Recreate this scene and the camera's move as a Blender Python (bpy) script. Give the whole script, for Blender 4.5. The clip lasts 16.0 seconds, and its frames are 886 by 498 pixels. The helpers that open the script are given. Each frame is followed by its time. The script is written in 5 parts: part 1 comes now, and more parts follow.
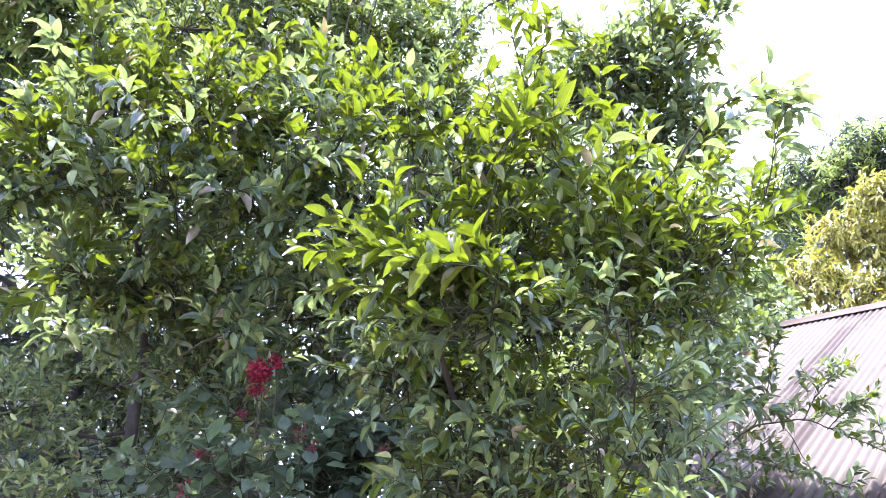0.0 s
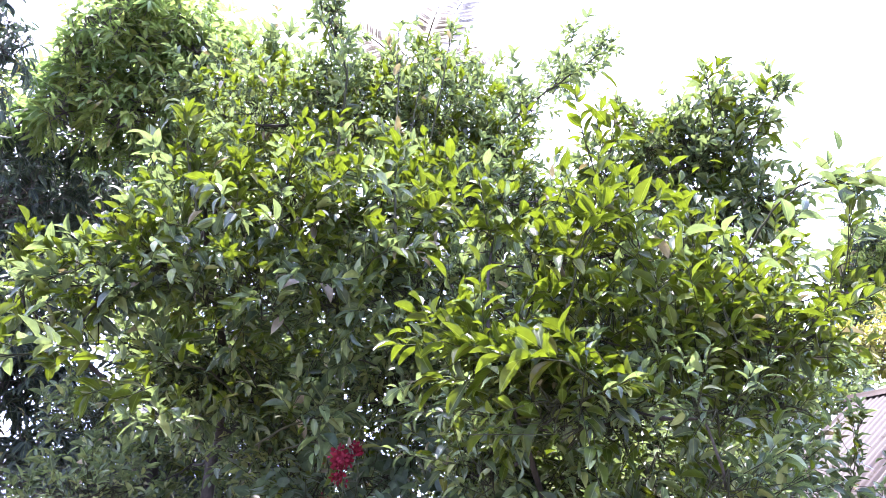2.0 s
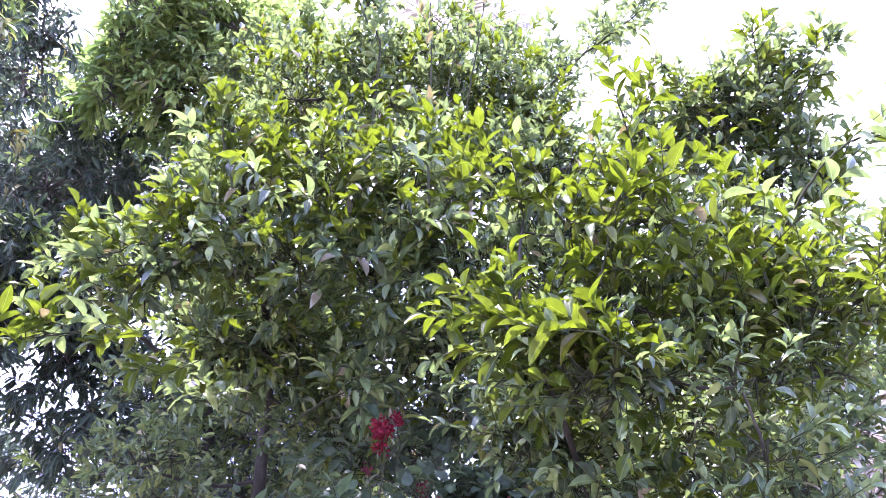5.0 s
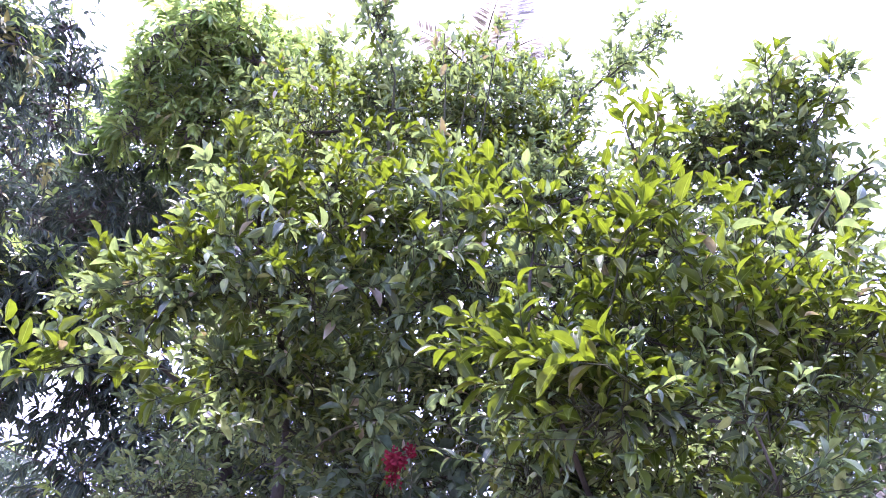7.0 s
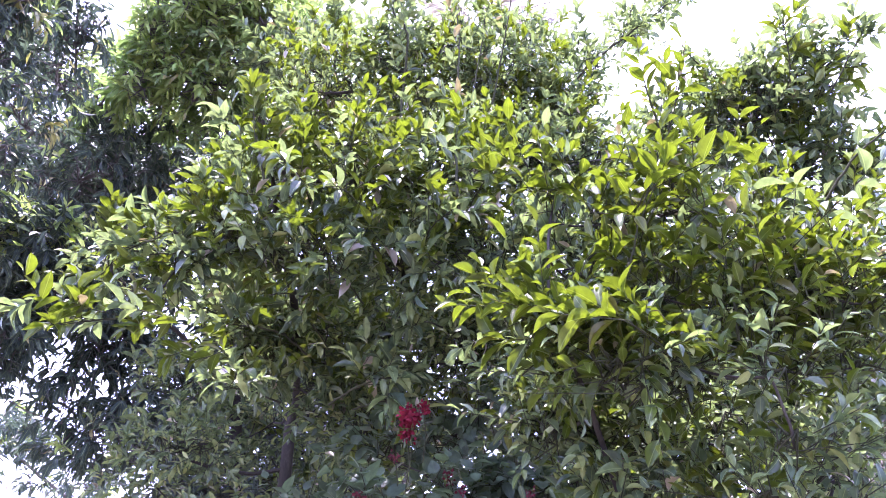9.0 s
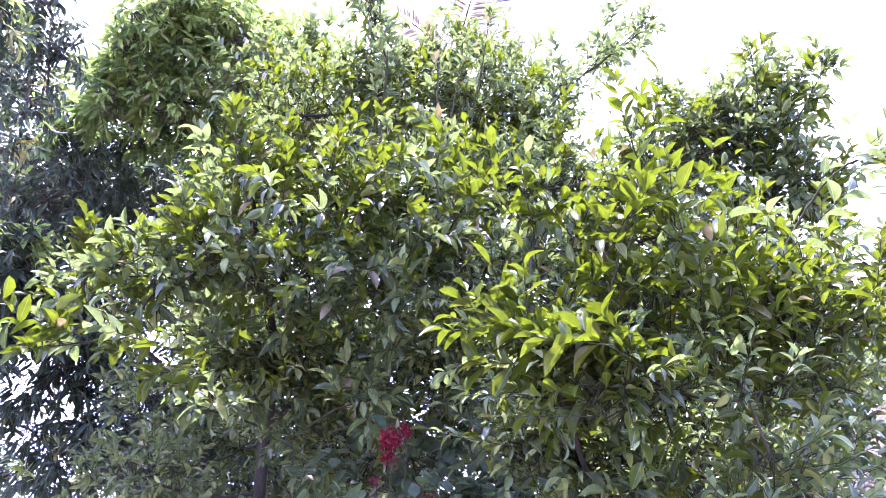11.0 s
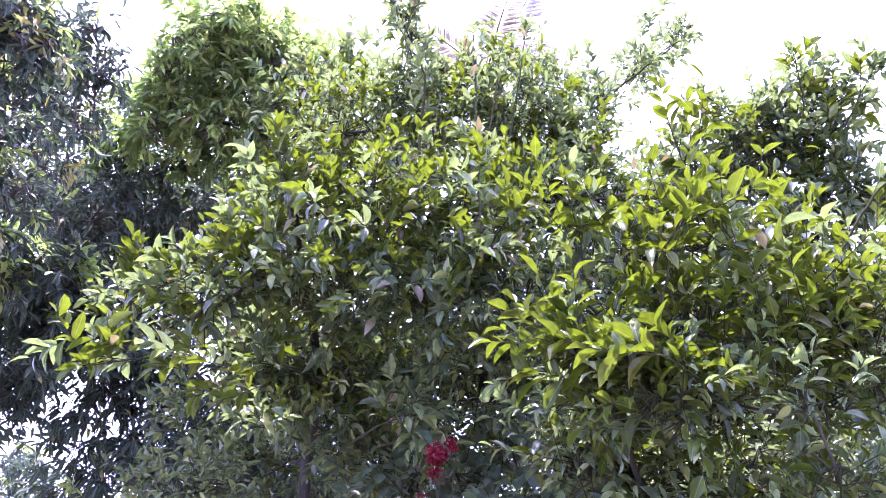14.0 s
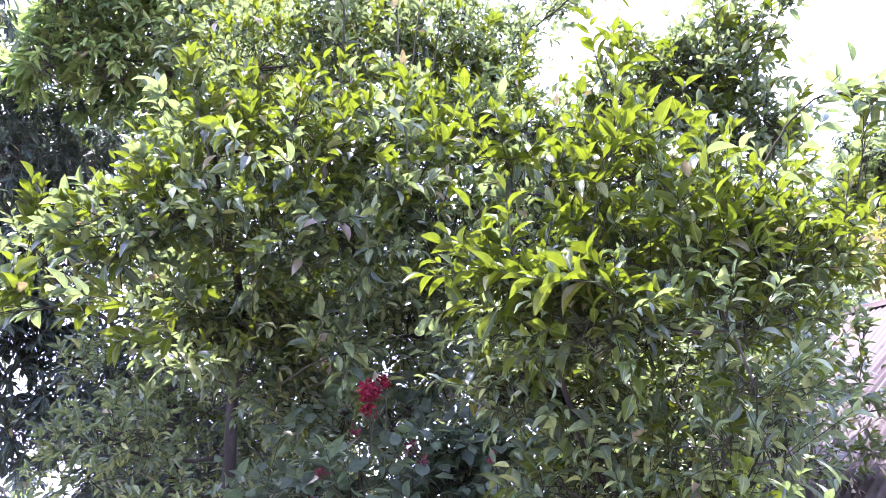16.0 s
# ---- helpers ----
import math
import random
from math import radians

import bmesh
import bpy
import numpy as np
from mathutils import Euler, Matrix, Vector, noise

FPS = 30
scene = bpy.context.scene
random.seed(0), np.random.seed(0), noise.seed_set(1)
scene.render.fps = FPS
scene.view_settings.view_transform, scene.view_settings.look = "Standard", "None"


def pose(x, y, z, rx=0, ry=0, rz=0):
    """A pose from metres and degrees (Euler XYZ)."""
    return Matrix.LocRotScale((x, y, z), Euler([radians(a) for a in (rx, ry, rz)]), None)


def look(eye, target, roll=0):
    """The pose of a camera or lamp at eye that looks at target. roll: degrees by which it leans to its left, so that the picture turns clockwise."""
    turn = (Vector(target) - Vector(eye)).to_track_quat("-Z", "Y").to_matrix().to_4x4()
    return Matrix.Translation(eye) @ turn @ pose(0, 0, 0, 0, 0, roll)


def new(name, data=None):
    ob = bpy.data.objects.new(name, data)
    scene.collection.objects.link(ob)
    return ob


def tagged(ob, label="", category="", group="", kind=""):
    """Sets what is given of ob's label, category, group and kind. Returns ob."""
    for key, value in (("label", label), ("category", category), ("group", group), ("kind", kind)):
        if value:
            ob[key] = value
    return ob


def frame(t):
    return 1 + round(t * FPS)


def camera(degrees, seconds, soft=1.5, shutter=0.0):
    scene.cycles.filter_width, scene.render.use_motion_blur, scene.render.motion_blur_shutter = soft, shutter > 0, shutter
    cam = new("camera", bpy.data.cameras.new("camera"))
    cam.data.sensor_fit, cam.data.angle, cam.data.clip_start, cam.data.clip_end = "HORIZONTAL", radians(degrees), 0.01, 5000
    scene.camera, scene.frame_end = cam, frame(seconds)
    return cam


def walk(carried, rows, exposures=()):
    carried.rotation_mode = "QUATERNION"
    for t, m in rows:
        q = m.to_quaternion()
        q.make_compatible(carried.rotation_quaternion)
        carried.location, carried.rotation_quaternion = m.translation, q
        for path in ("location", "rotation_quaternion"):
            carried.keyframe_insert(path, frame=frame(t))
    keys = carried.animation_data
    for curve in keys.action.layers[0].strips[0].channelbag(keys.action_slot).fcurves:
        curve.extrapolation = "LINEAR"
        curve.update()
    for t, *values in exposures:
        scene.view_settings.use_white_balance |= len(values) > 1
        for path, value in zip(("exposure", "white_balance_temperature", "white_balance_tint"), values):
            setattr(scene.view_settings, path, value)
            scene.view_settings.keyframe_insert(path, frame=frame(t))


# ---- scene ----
cam = camera(63.9, 16.0, soft=0.7)
PATH = [
    (0.0, (-0.014, 0.081, 1.552), (-0.3123, 1.9053, 2.3149), 0.69),
    (0.5, (-0.04, 0.059, 1.556), (-0.3479, 1.8643, 2.3597), 0.85),
    (1.0, (-0.055, 0.03, 1.562), (-0.3834, 1.7996, 2.4339), 1.08),
    (1.5, (-0.073, 0.007, 1.568), (-0.4464, 1.746, 2.4828), 1.53),
    (2.0, (-0.073, -0.015, 1.577), (-0.4949, 1.7023, 2.5103), 1.4),
    (2.5, (-0.05, -0.001, 1.582), (-0.5441, 1.7552, 2.4017), 1.1),
    (3.0, (-0.029, 0.007, 1.585), (-0.605, 1.7488, 2.3817), 1.01),
    (3.2, (-0.023, 0.013, 1.583), (-0.6227, 1.745, 2.3836), 1.2),
    (5.3, (-0.03, 0.001, 1.595), (-0.5926, 1.7094, 2.4694), 1.94),
    (5.5, (-0.023, -0.006, 1.596), (-0.594, 1.6832, 2.5026), 2.11),
    (6.0, (-0.01, -0.017, 1.601), (-0.6128, 1.6493, 2.5274), 2.29),
    (6.5, (-0.002, -0.011, 1.601), (-0.6184, 1.6558, 2.5184), 2.1),
    (7.0, (0.0, 0.0, 1.6), (-0.614, 1.669, 2.515), 2.4),
    (7.5, (-0.004, -0.003, 1.592), (-0.6123, 1.6741, 2.496), 2.41),
    (8.0, (-0.008, -0.014, 1.588), (-0.6123, 1.6586, 2.502), 2.6),
    (8.5, (-0.027, -0.02, 1.579), (-0.6502, 1.6761, 2.4354), 2.26),
    (8.7, (-0.034, -0.011, 1.571), (-0.6729, 1.6877, 2.4126), 2.87),
    (10.8, (-0.067, -0.039, 1.57), (-0.5762, 1.7098, 2.395), 1.59),
    (11.0, (-0.069, -0.052, 1.571), (-0.6077, 1.6591, 2.4568), 2.03),
    (11.5, (-0.072, -0.059, 1.575), (-0.6565, 1.6079, 2.5134), 2.78),
    (12.0, (-0.081, -0.057, 1.574), (-0.683, 1.6007, 2.5176), 2.97),
    (12.5, (-0.088, -0.063, 1.576), (-0.7665, 1.5406, 2.5594), 4.03),
    (13.0, (-0.09, -0.057, 1.574), (-0.731, 1.5797, 2.5276), 3.16),
    (13.5, (-0.093, -0.054, 1.569), (-0.7098, 1.6027, 2.5039), 2.68),
    (14.0, (-0.104, -0.055, 1.564), (-0.7248, 1.6078, 2.4865), 2.49),
    (14.5, (-0.117, -0.058, 1.559), (-0.6893, 1.635, 2.4565), 1.22),
    (15.0, (-0.116, -0.054, 1.555), (-0.6721, 1.6713, 2.3997), 0.37),
    (15.5, (-0.12, -0.049, 1.553), (-0.6545, 1.6996, 2.363), -0.2),
    (16.0, (-0.146, -0.041, 1.552), (-0.5626, 1.7531, 2.3314), -1.86),
]
walk(cam, [(t, look(eye, target, roll)) for t, eye, target, roll in PATH],
     exposures=((0, 3.40, 5880, 28), (1.5, 3.13, 5790, 31), (3, 3.33, 5800, 34), (5.5, 3.24, 5640, 44), (6.5, 3.09, 5650, 46),
                (8.5, 3.14, 5650, 47), (11, 3.27, 5640, 46), (12.5, 3.08, 5580, 51), (14, 3.11, 5580, 52), (16, 3.38, 5720, 42)))

# ---- light: hazy bright sky, sun high ahead and to the left ----
SUN_UP, SUN_TURN = 76.0, 62.0     # elevation; turn to the left of +y
world = bpy.data.worlds.new("hazy_sky")
scene.world = world
world.use_nodes = True
wn = world.node_tree.nodes
sky = wn.new("ShaderNodeTexSky")
sky.sky_type = "NISHITA"
sky.sun_disc = False
sky.sun_elevation = radians(SUN_UP)
sky.sun_rotation = radians(-SUN_TURN)
sky.air_density, sky.dust_density, sky.ozone_density = 1.0, 6.0, 1.0
wn["Background"].inputs["Strength"].default_value = 0.128
haze = wn.new("ShaderNodeMix")
haze.data_type = "RGBA"
haze.inputs["Factor"].default_value = 0.55
haze.inputs[7].default_value = (8.4, 9.8, 14.4, 1)      # thin high cloud, white all over
world.node_tree.links.new(sky.outputs["Color"], haze.inputs[6])
world.node_tree.links.new(haze.outputs[2], wn["Background"].inputs["Color"])

lamp = bpy.data.lights.new("sun", "SUN")
lamp.energy, lamp.angle, lamp.color = 4.8, radians(0.6), (1.0, 0.95, 0.87)
sun = new("sun", lamp)
el, az = radians(SUN_UP), radians(SUN_TURN)
to_sun = Vector((-math.sin(az) * math.cos(el), math.cos(az) * math.cos(el), math.sin(el)))
sun.matrix_world = look(to_sun * 60, (0, 0, 0))


# ---- materials ----
def nodes_of(name):
    m = bpy.data.materials.new(name)
    m.use_nodes = True
    return m, m.node_tree.nodes, m.node_tree.links


def ramp(ns, stops):
    r = ns.new("ShaderNodeValToRGB")
    while len(r.color_ramp.elements) < len(stops):
        r.color_ramp.elements.new(0.5)
    for e, (at, c) in zip(r.color_ramp.elements, stops):
        e.position, e.color = at, (*c, 1)
    return r


def math_node(ns, ls, op, a, b=0.0):
    n = ns.new("ShaderNodeMath")
    n.operation = op
    for i, v in enumerate((a, b)):
        if isinstance(v, (int, float)):
            n.inputs[i].default_value = v
        else:
            ls.new(v, n.inputs[i])
    return n.outputs[0]


def leaf_material(name, stops, glow, through_part=0.27, rough=0.33, rib=0.12, ior=1.6):
    """A leaf blade: glossy green top, light shining through, paler midrib, blotches. stops: colours from leaf to leaf."""
    m, ns, ls = nodes_of(name)
    info, geo, uv = ns.new("ShaderNodeObjectInfo"), ns.new("ShaderNodeNewGeometry"), ns.new("ShaderNodeUVMap")
    pick = math_node(ns, ls, "FRACT", math_node(ns, ls, "ADD", info.outputs["Random"], geo.outputs["Random Per Island"]))
    col = ramp(ns, stops)
    ls.new(pick, col.inputs[0])
    blot = ns.new("ShaderNodeTexNoise")
    blot.inputs["Scale"].default_value, blot.inputs["Detail"].default_value = 45, 3
    ls.new(geo.outputs["Position"], blot.inputs["Vector"])
    tone = ns.new("ShaderNodeMapRange")
    tone.inputs["From Min"].default_value, tone.inputs["From Max"].default_value = 0.3, 0.7
    tone.inputs["To Min"].default_value, tone.inputs["To Max"].default_value = 0.75, 1.25
    ls.new(blot.outputs["Fac"], tone.inputs["Value"])
    var = ns.new("ShaderNodeMix")
    var.data_type, var.blend_type = "RGBA", "MULTIPLY"
    var.inputs["Factor"].default_value = 1
    ls.new(col.outputs["Color"], var.inputs[6])
    ls.new(tone.outputs[0], var.inputs[7])
    sep = ns.new("ShaderNodeSeparateXYZ")
    ls.new(uv.outputs["UV"], sep.inputs[0])
    off = math_node(ns, ls, "ABSOLUTE", math_node(ns, ls, "SUBTRACT", sep.outputs["Y"], 0.5))
    mid = math_node(ns, ls, "LESS_THAN", off, 0.035)
    ribmix = ns.new("ShaderNodeMix")
    ribmix.data_type = "RGBA"
    ls.new(math_node(ns, ls, "MULTIPLY", mid, rib * 4), ribmix.inputs["Factor"])
    ls.new(var.outputs[2], ribmix.inputs[6])
    ribmix.inputs[7].default_value = (0.17, 0.22, 0.07, 1)
    # side veins as fine relief
    vein = math_node(ns, ls, "SINE", math_node(ns, ls, "ADD", math_node(ns, ls, "MULTIPLY", sep.outputs["X"], 60.0),
                                              math_node(ns, ls, "MULTIPLY", off, -38.0)))
    bump = ns.new("ShaderNodeBump")
    bump.inputs["Strength"].default_value, bump.inputs["Distance"].default_value = 0.07, 0.0012
    ls.new(math_node(ns, ls, "ADD", vein, math_node(ns, ls, "MULTIPLY", blot.outputs["Fac"], 3.0)), bump.inputs["Height"])
    b = ns["Principled BSDF"]
    b.inputs["Roughness"].default_value = rough
    b.inputs["IOR"].default_value = ior
    ls.new(ribmix.outputs[2], b.inputs["Base Color"])
    ls.new(bump.outputs[0], b.inputs["Normal"])
    tl = ns.new("ShaderNodeBsdfTranslucent")
    tc = ns.new("ShaderNodeMix")
    tc.data_type, tc.blend_type = "RGBA", "MULTIPLY"
    tc.inputs["Factor"].default_value = 1
    tc.inputs[6].default_value = (*glow, 1)
    ls.new(tone.outputs[0], tc.inputs[7])
    ls.new(tc.outputs[2], tl.inputs["Color"])
    mix = ns.new("ShaderNodeMixShader")
    mix.inputs[0].default_value = through_part
    ls.new(b.outputs[0], mix.inputs[1])
    ls.new(tl.outputs[0], mix.inputs[2])
    ls.new(mix.outputs[0], ns["Material Output"].inputs["Surface"])
    return m


def rough_material(name, stops, scale, rough=0.85, bump_by=0.4, detail=6, stretch=(1, 1, 1), gloss=0.5):
    m, ns, ls = nodes_of(name)
    tc, mp = ns.new("ShaderNodeTexCoord"), ns.new("ShaderNodeMapping")
    mp.inputs["Scale"].default_value = stretch
    ls.new(tc.outputs["Object"], mp.inputs["Vector"])
    n1, n2 = ns.new("ShaderNodeTexNoise"), ns.new("ShaderNodeTexNoise")
    n1.inputs["Scale"].default_value, n1.inputs["Detail"].default_value = scale, detail
    n2.inputs["Scale"].default_value, n2.inputs["Detail"].default_value = scale * 9, 3
    for n in (n1, n2):
        ls.new(mp.outputs[0], n.inputs["Vector"])
    mixed = math_node(ns, ls, "ADD", math_node(ns, ls, "MULTIPLY", n1.outputs["Fac"], 0.7), math_node(ns, ls, "MULTIPLY", n2.outputs["Fac"], 0.3))
    col = ramp(ns, stops)
    ls.new(mixed, col.inputs[0])
    bump = ns.new("ShaderNodeBump")
    bump.inputs["Strength"].default_value, bump.inputs["Distance"].default_value = bump_by, 0.02
    ls.new(mixed, bump.inputs["Height"])
    b = ns["Principled BSDF"]
    b.inputs["Roughness"].default_value, b.inputs["Specular IOR Level"].default_value = rough, gloss
    ls.new(col.outputs["Color"], b.inputs["Base Color"])
    ls.new(bump.outputs[0], b.inputs["Normal"])
    return m


CITRUS = leaf_material("citrus_leaf", ((0.0, (0.018, 0.030, 0.022)), (0.35, (0.035, 0.053, 0.033)), (0.75, (0.077, 0.105, 0.040)), (1.0, (0.150, 0.164, 0.048))), (0.140, 0.196, 0.054), 0.30, 0.26, 0.12, 1.32)
CITRUS_YOUNG = leaf_material("young_citrus_leaf", ((0.0, (0.020, 0.037, 0.005)), (0.5, (0.032, 0.050, 0.006)), (0.9, (0.049, 0.063, 0.008)), (1.0, (0.070, 0.065, 0.012))), (0.065, 0.092, 0.003), 0.46, 0.30, 0.12, 1.3)
CITRUS_OLD = leaf_material("worn_citrus_leaf", ((0.0, (0.085, 0.085, 0.042)), (0.4, (0.115, 0.093, 0.050)), (0.7, (0.155, 0.140, 0.098)), (1.0, (0.20, 0.185, 0.140))), (0.150, 0.125, 0.045), 0.25, 0.45)
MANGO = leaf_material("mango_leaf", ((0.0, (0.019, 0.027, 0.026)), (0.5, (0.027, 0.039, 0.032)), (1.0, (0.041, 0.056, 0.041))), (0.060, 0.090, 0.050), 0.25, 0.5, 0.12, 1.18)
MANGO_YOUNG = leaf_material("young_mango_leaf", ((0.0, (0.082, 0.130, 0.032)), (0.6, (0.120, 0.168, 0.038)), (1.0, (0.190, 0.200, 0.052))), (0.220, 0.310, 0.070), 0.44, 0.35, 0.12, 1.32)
# the tall crown's leaf: lighter green than MANGO, with sun and glare in the colour
MANGO_LIT = leaf_material("lit_mango_leaf", ((0.0, (0.034, 0.062, 0.022)), (0.6, (0.062, 0.106, 0.030)), (1.0, (0.106, 0.145, 0.038))), (0.170, 0.265, 0.062), 0.40, 0.35, 0.12, 1.32)
MANGO_OLD = leaf_material("yellowed_mango_leaf", ((0.0, (0.115, 0.125, 0.030)), (1.0, (0.155, 0.125, 0.035))), (0.17, 0.17, 0.035), 0.4, 0.4)
PALE = leaf_material("pale_flush_leaf", ((0.0, (0.083, 0.094, 0.015)), (0.5, (0.143, 0.143, 0.024)), (1.0, (0.226, 0.204, 0.048))), (0.207, 0.201, 0.025), 0.32, 0.6, 0.12, 1.3)
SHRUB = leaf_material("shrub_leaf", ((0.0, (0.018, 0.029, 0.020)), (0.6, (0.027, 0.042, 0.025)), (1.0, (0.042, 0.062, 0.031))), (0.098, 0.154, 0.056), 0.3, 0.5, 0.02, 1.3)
BRACT = leaf_material("crimson_bract", ((0.0, (0.055, 0.003, 0.007)), (0.6, (0.092, 0.005, 0.011)), (1.0, (0.140, 0.012, 0.021))), (0.112, 0.004, 0.011), 0.32, 0.8, 0.0, 1.25)
BRACT_DULL = leaf_material("faded_bract", ((0.0, (0.05, 0.007, 0.011)), (1.0, (0.085, 0.017, 0.022))), (0.10, 0.015, 0.022), 0.3, 0.8, 0.0, 1.25)
# pale grey leaflets: the haze of distance is mixed into their colour
FROND = leaf_material("palm_leaflet", ((0.0, (0.13, 0.127, 0.105)), (1.0, (0.18, 0.168, 0.140))), (0.27, 0.255, 0.215), 0.4, 0.5, 0.0, 1.3)
BARK = rough_material("citrus_bark", ((0.3, (0.011, 0.010, 0.008)), (0.55, (0.025, 0.022, 0.017)), (0.75, (0.048, 0.043, 0.034))), 14, 0.95, 0.6, 6, (1, 1, 0.35), 0.15)
STRAW = leaf_material("straw_leaf", ((0.0, (0.10, 0.085, 0.040)), (0.6, (0.17, 0.150, 0.080)), (1.0, (0.24, 0.215, 0.130))), (0.18, 0.155, 0.070), 0.3, 0.6, 0.0, 1.3)
STRAW_STALK = rough_material("straw_stalk", ((0.3, (0.075, 0.060, 0.040)), (0.7, (0.15, 0.125, 0.085))), 30, 0.9, 0.3, gloss=0.1)
GREEN_BARK = rough_material("green_twig_bark", ((0.3, (0.012, 0.013, 0.007)), (0.7, (0.031, 0.032, 0.015))), 30, 0.9, 0.3, gloss=0.08)
MANGO_BARK = rough_material("mango_bark", ((0.3, (0.022, 0.019, 0.017)), (0.55, (0.05, 0.043, 0.036)), (0.75, (0.09, 0.08, 0.068))), 9, 0.92, 0.7, 6, (1, 1, 0.3))
SOIL = rough_material("soil_and_litter", ((0.3, (0.075, 0.062, 0.048)), (0.5, (0.13, 0.112, 0.09)), (0.58, (0.085, 0.09, 0.05)), (0.75, (0.06, 0.075, 0.035))), 0.9, 0.95, 0.8, 8)
PLASTER = rough_material("pale_blue_grey_plaster", ((0.3, (0.42, 0.46, 0.52)), (0.6, (0.58, 0.62, 0.68)), (0.8, (0.66, 0.69, 0.72))), 2.2, 0.9, 0.2)


def roof_material():
    """Sun-bleached corrugated iron, rust-brown in long streaks down the slope and in patches."""
    m, ns, ls = nodes_of("rusty_corrugated_iron")
    tc, mp, info = ns.new("ShaderNodeTexCoord"), ns.new("ShaderNodeMapping"), ns.new("ShaderNodeObjectInfo")
    mp.inputs["Scale"].default_value = (4.2, 0.14, 1)
    ls.new(tc.outputs["Object"], mp.inputs["Vector"])
    shift = ns.new("ShaderNodeVectorMath")
    ls.new(mp.outputs[0], shift.inputs[0])
    ls.new(math_node(ns, ls, "MULTIPLY", info.outputs["Random"], 37.0), shift.inputs[1])
    streak, patch, fine = (ns.new("ShaderNodeTexNoise") for _ in range(3))
    streak.inputs["Scale"].default_value, streak.inputs["Detail"].default_value = 1.6, 6
    patch.inputs["Scale"].default_value, patch.inputs["Detail"].default_value = 2.6, 7
    fine.inputs["Scale"].default_value, fine.inputs["Detail"].default_value = 38, 5
    ls.new(shift.outputs[0], streak.inputs["Vector"])
    ls.new(tc.outputs["Object"], patch.inputs["Vector"])
    ls.new(tc.outputs["Object"], fine.inputs["Vector"])
    f = math_node(ns, ls, "ADD", math_node(ns, ls, "MULTIPLY", streak.outputs["Fac"], 0.95), math_node(ns, ls, "MULTIPLY", patch.outputs["Fac"], 0.34))
    f = math_node(ns, ls, "SUBTRACT", f, 0.185)
    f = math_node(ns, ls, "ADD", f, math_node(ns, ls, "MULTIPLY", fine.outputs["Fac"], 0.14))
    f = math_node(ns, ls, "ADD", f, math_node(ns, ls, "MULTIPLY", math_node(ns, ls, "SUBTRACT", info.outputs["Random"], 0.5), 0.06))
    col = ramp(ns, ((0.36, (0.047, 0.041, 0.030)), (0.48, (0.041, 0.035, 0.025)), (0.52, (0.025, 0.0185, 0.0115)), (0.60, (0.0175, 0.0125, 0.0075)), (0.68, (0.028, 0.0225, 0.015))))
    ls.new(f, col.inputs[0])
    b = ns["Principled BSDF"]
    ls.new(col.outputs["Color"], b.inputs["Base Color"])
    b.inputs["Roughness"].default_value, b.inputs["Specular IOR Level"].default_value = 0.75, 0.12
    bump = ns.new("ShaderNodeBump")
    bump.inputs["Strength"].default_value, bump.inputs["Distance"].default_value = 0.25, 0.004
    ls.new(f, bump.inputs["Height"])
    ls.new(bump.outputs[0], b.inputs["Normal"])
    return m


IRON = roof_material()


# ---- geometry helpers ----
rng = np.random.default_rng(7)


def unit(v):
    v = np.asarray(v, float)
    return v / np.maximum(np.linalg.norm(v, axis=-1, keepdims=True), 1e-9)


def mesh_of(name, verts, tris, mats, midx=None, uvs=None, smooth=True):
    """A mesh of triangles straight from arrays."""
    verts, tris = np.asarray(verts, np.float32), np.asarray(tris, np.int32)
    me = bpy.data.meshes.new(name)
    me.vertices.add(len(verts))
    me.vertices.foreach_set("co", verts.ravel())
    me.loops.add(len(tris) * 3)
    me.loops.foreach_set("vertex_index", tris.ravel())
    me.polygons.add(len(tris))
    me.polygons.foreach_set("loop_start", np.arange(0, len(tris) * 3, 3, dtype=np.int32))
    me.polygons.foreach_set("use_smooth", np.full(len(tris), smooth))
    for m in mats:
        me.materials.append(m)
    if midx is not None:
        me.polygons.foreach_set("material_index", np.asarray(midx, np.int32))
    if uvs is not None:
        layer = me.uv_layers.new(name="UVMap")
        layer.data.foreach_set("uv", np.asarray(uvs, np.float32)[tris.ravel()].ravel())
    me.update(calc_edges=True)
    return me


def piece(name, me, parent, label="", kind="", m=None):
    ob = new(name, me)
    ob.parent = parent
    if m is not None:
        ob.matrix_basis = m
    return tagged(ob, label, kind=kind)


def part(name, bm, material, parent, label=""):
    me = bpy.data.meshes.new(name)
    bm.to_mesh(me)
    bm.free()
    me.materials.append(material)
    return piece(name, me, parent, label)


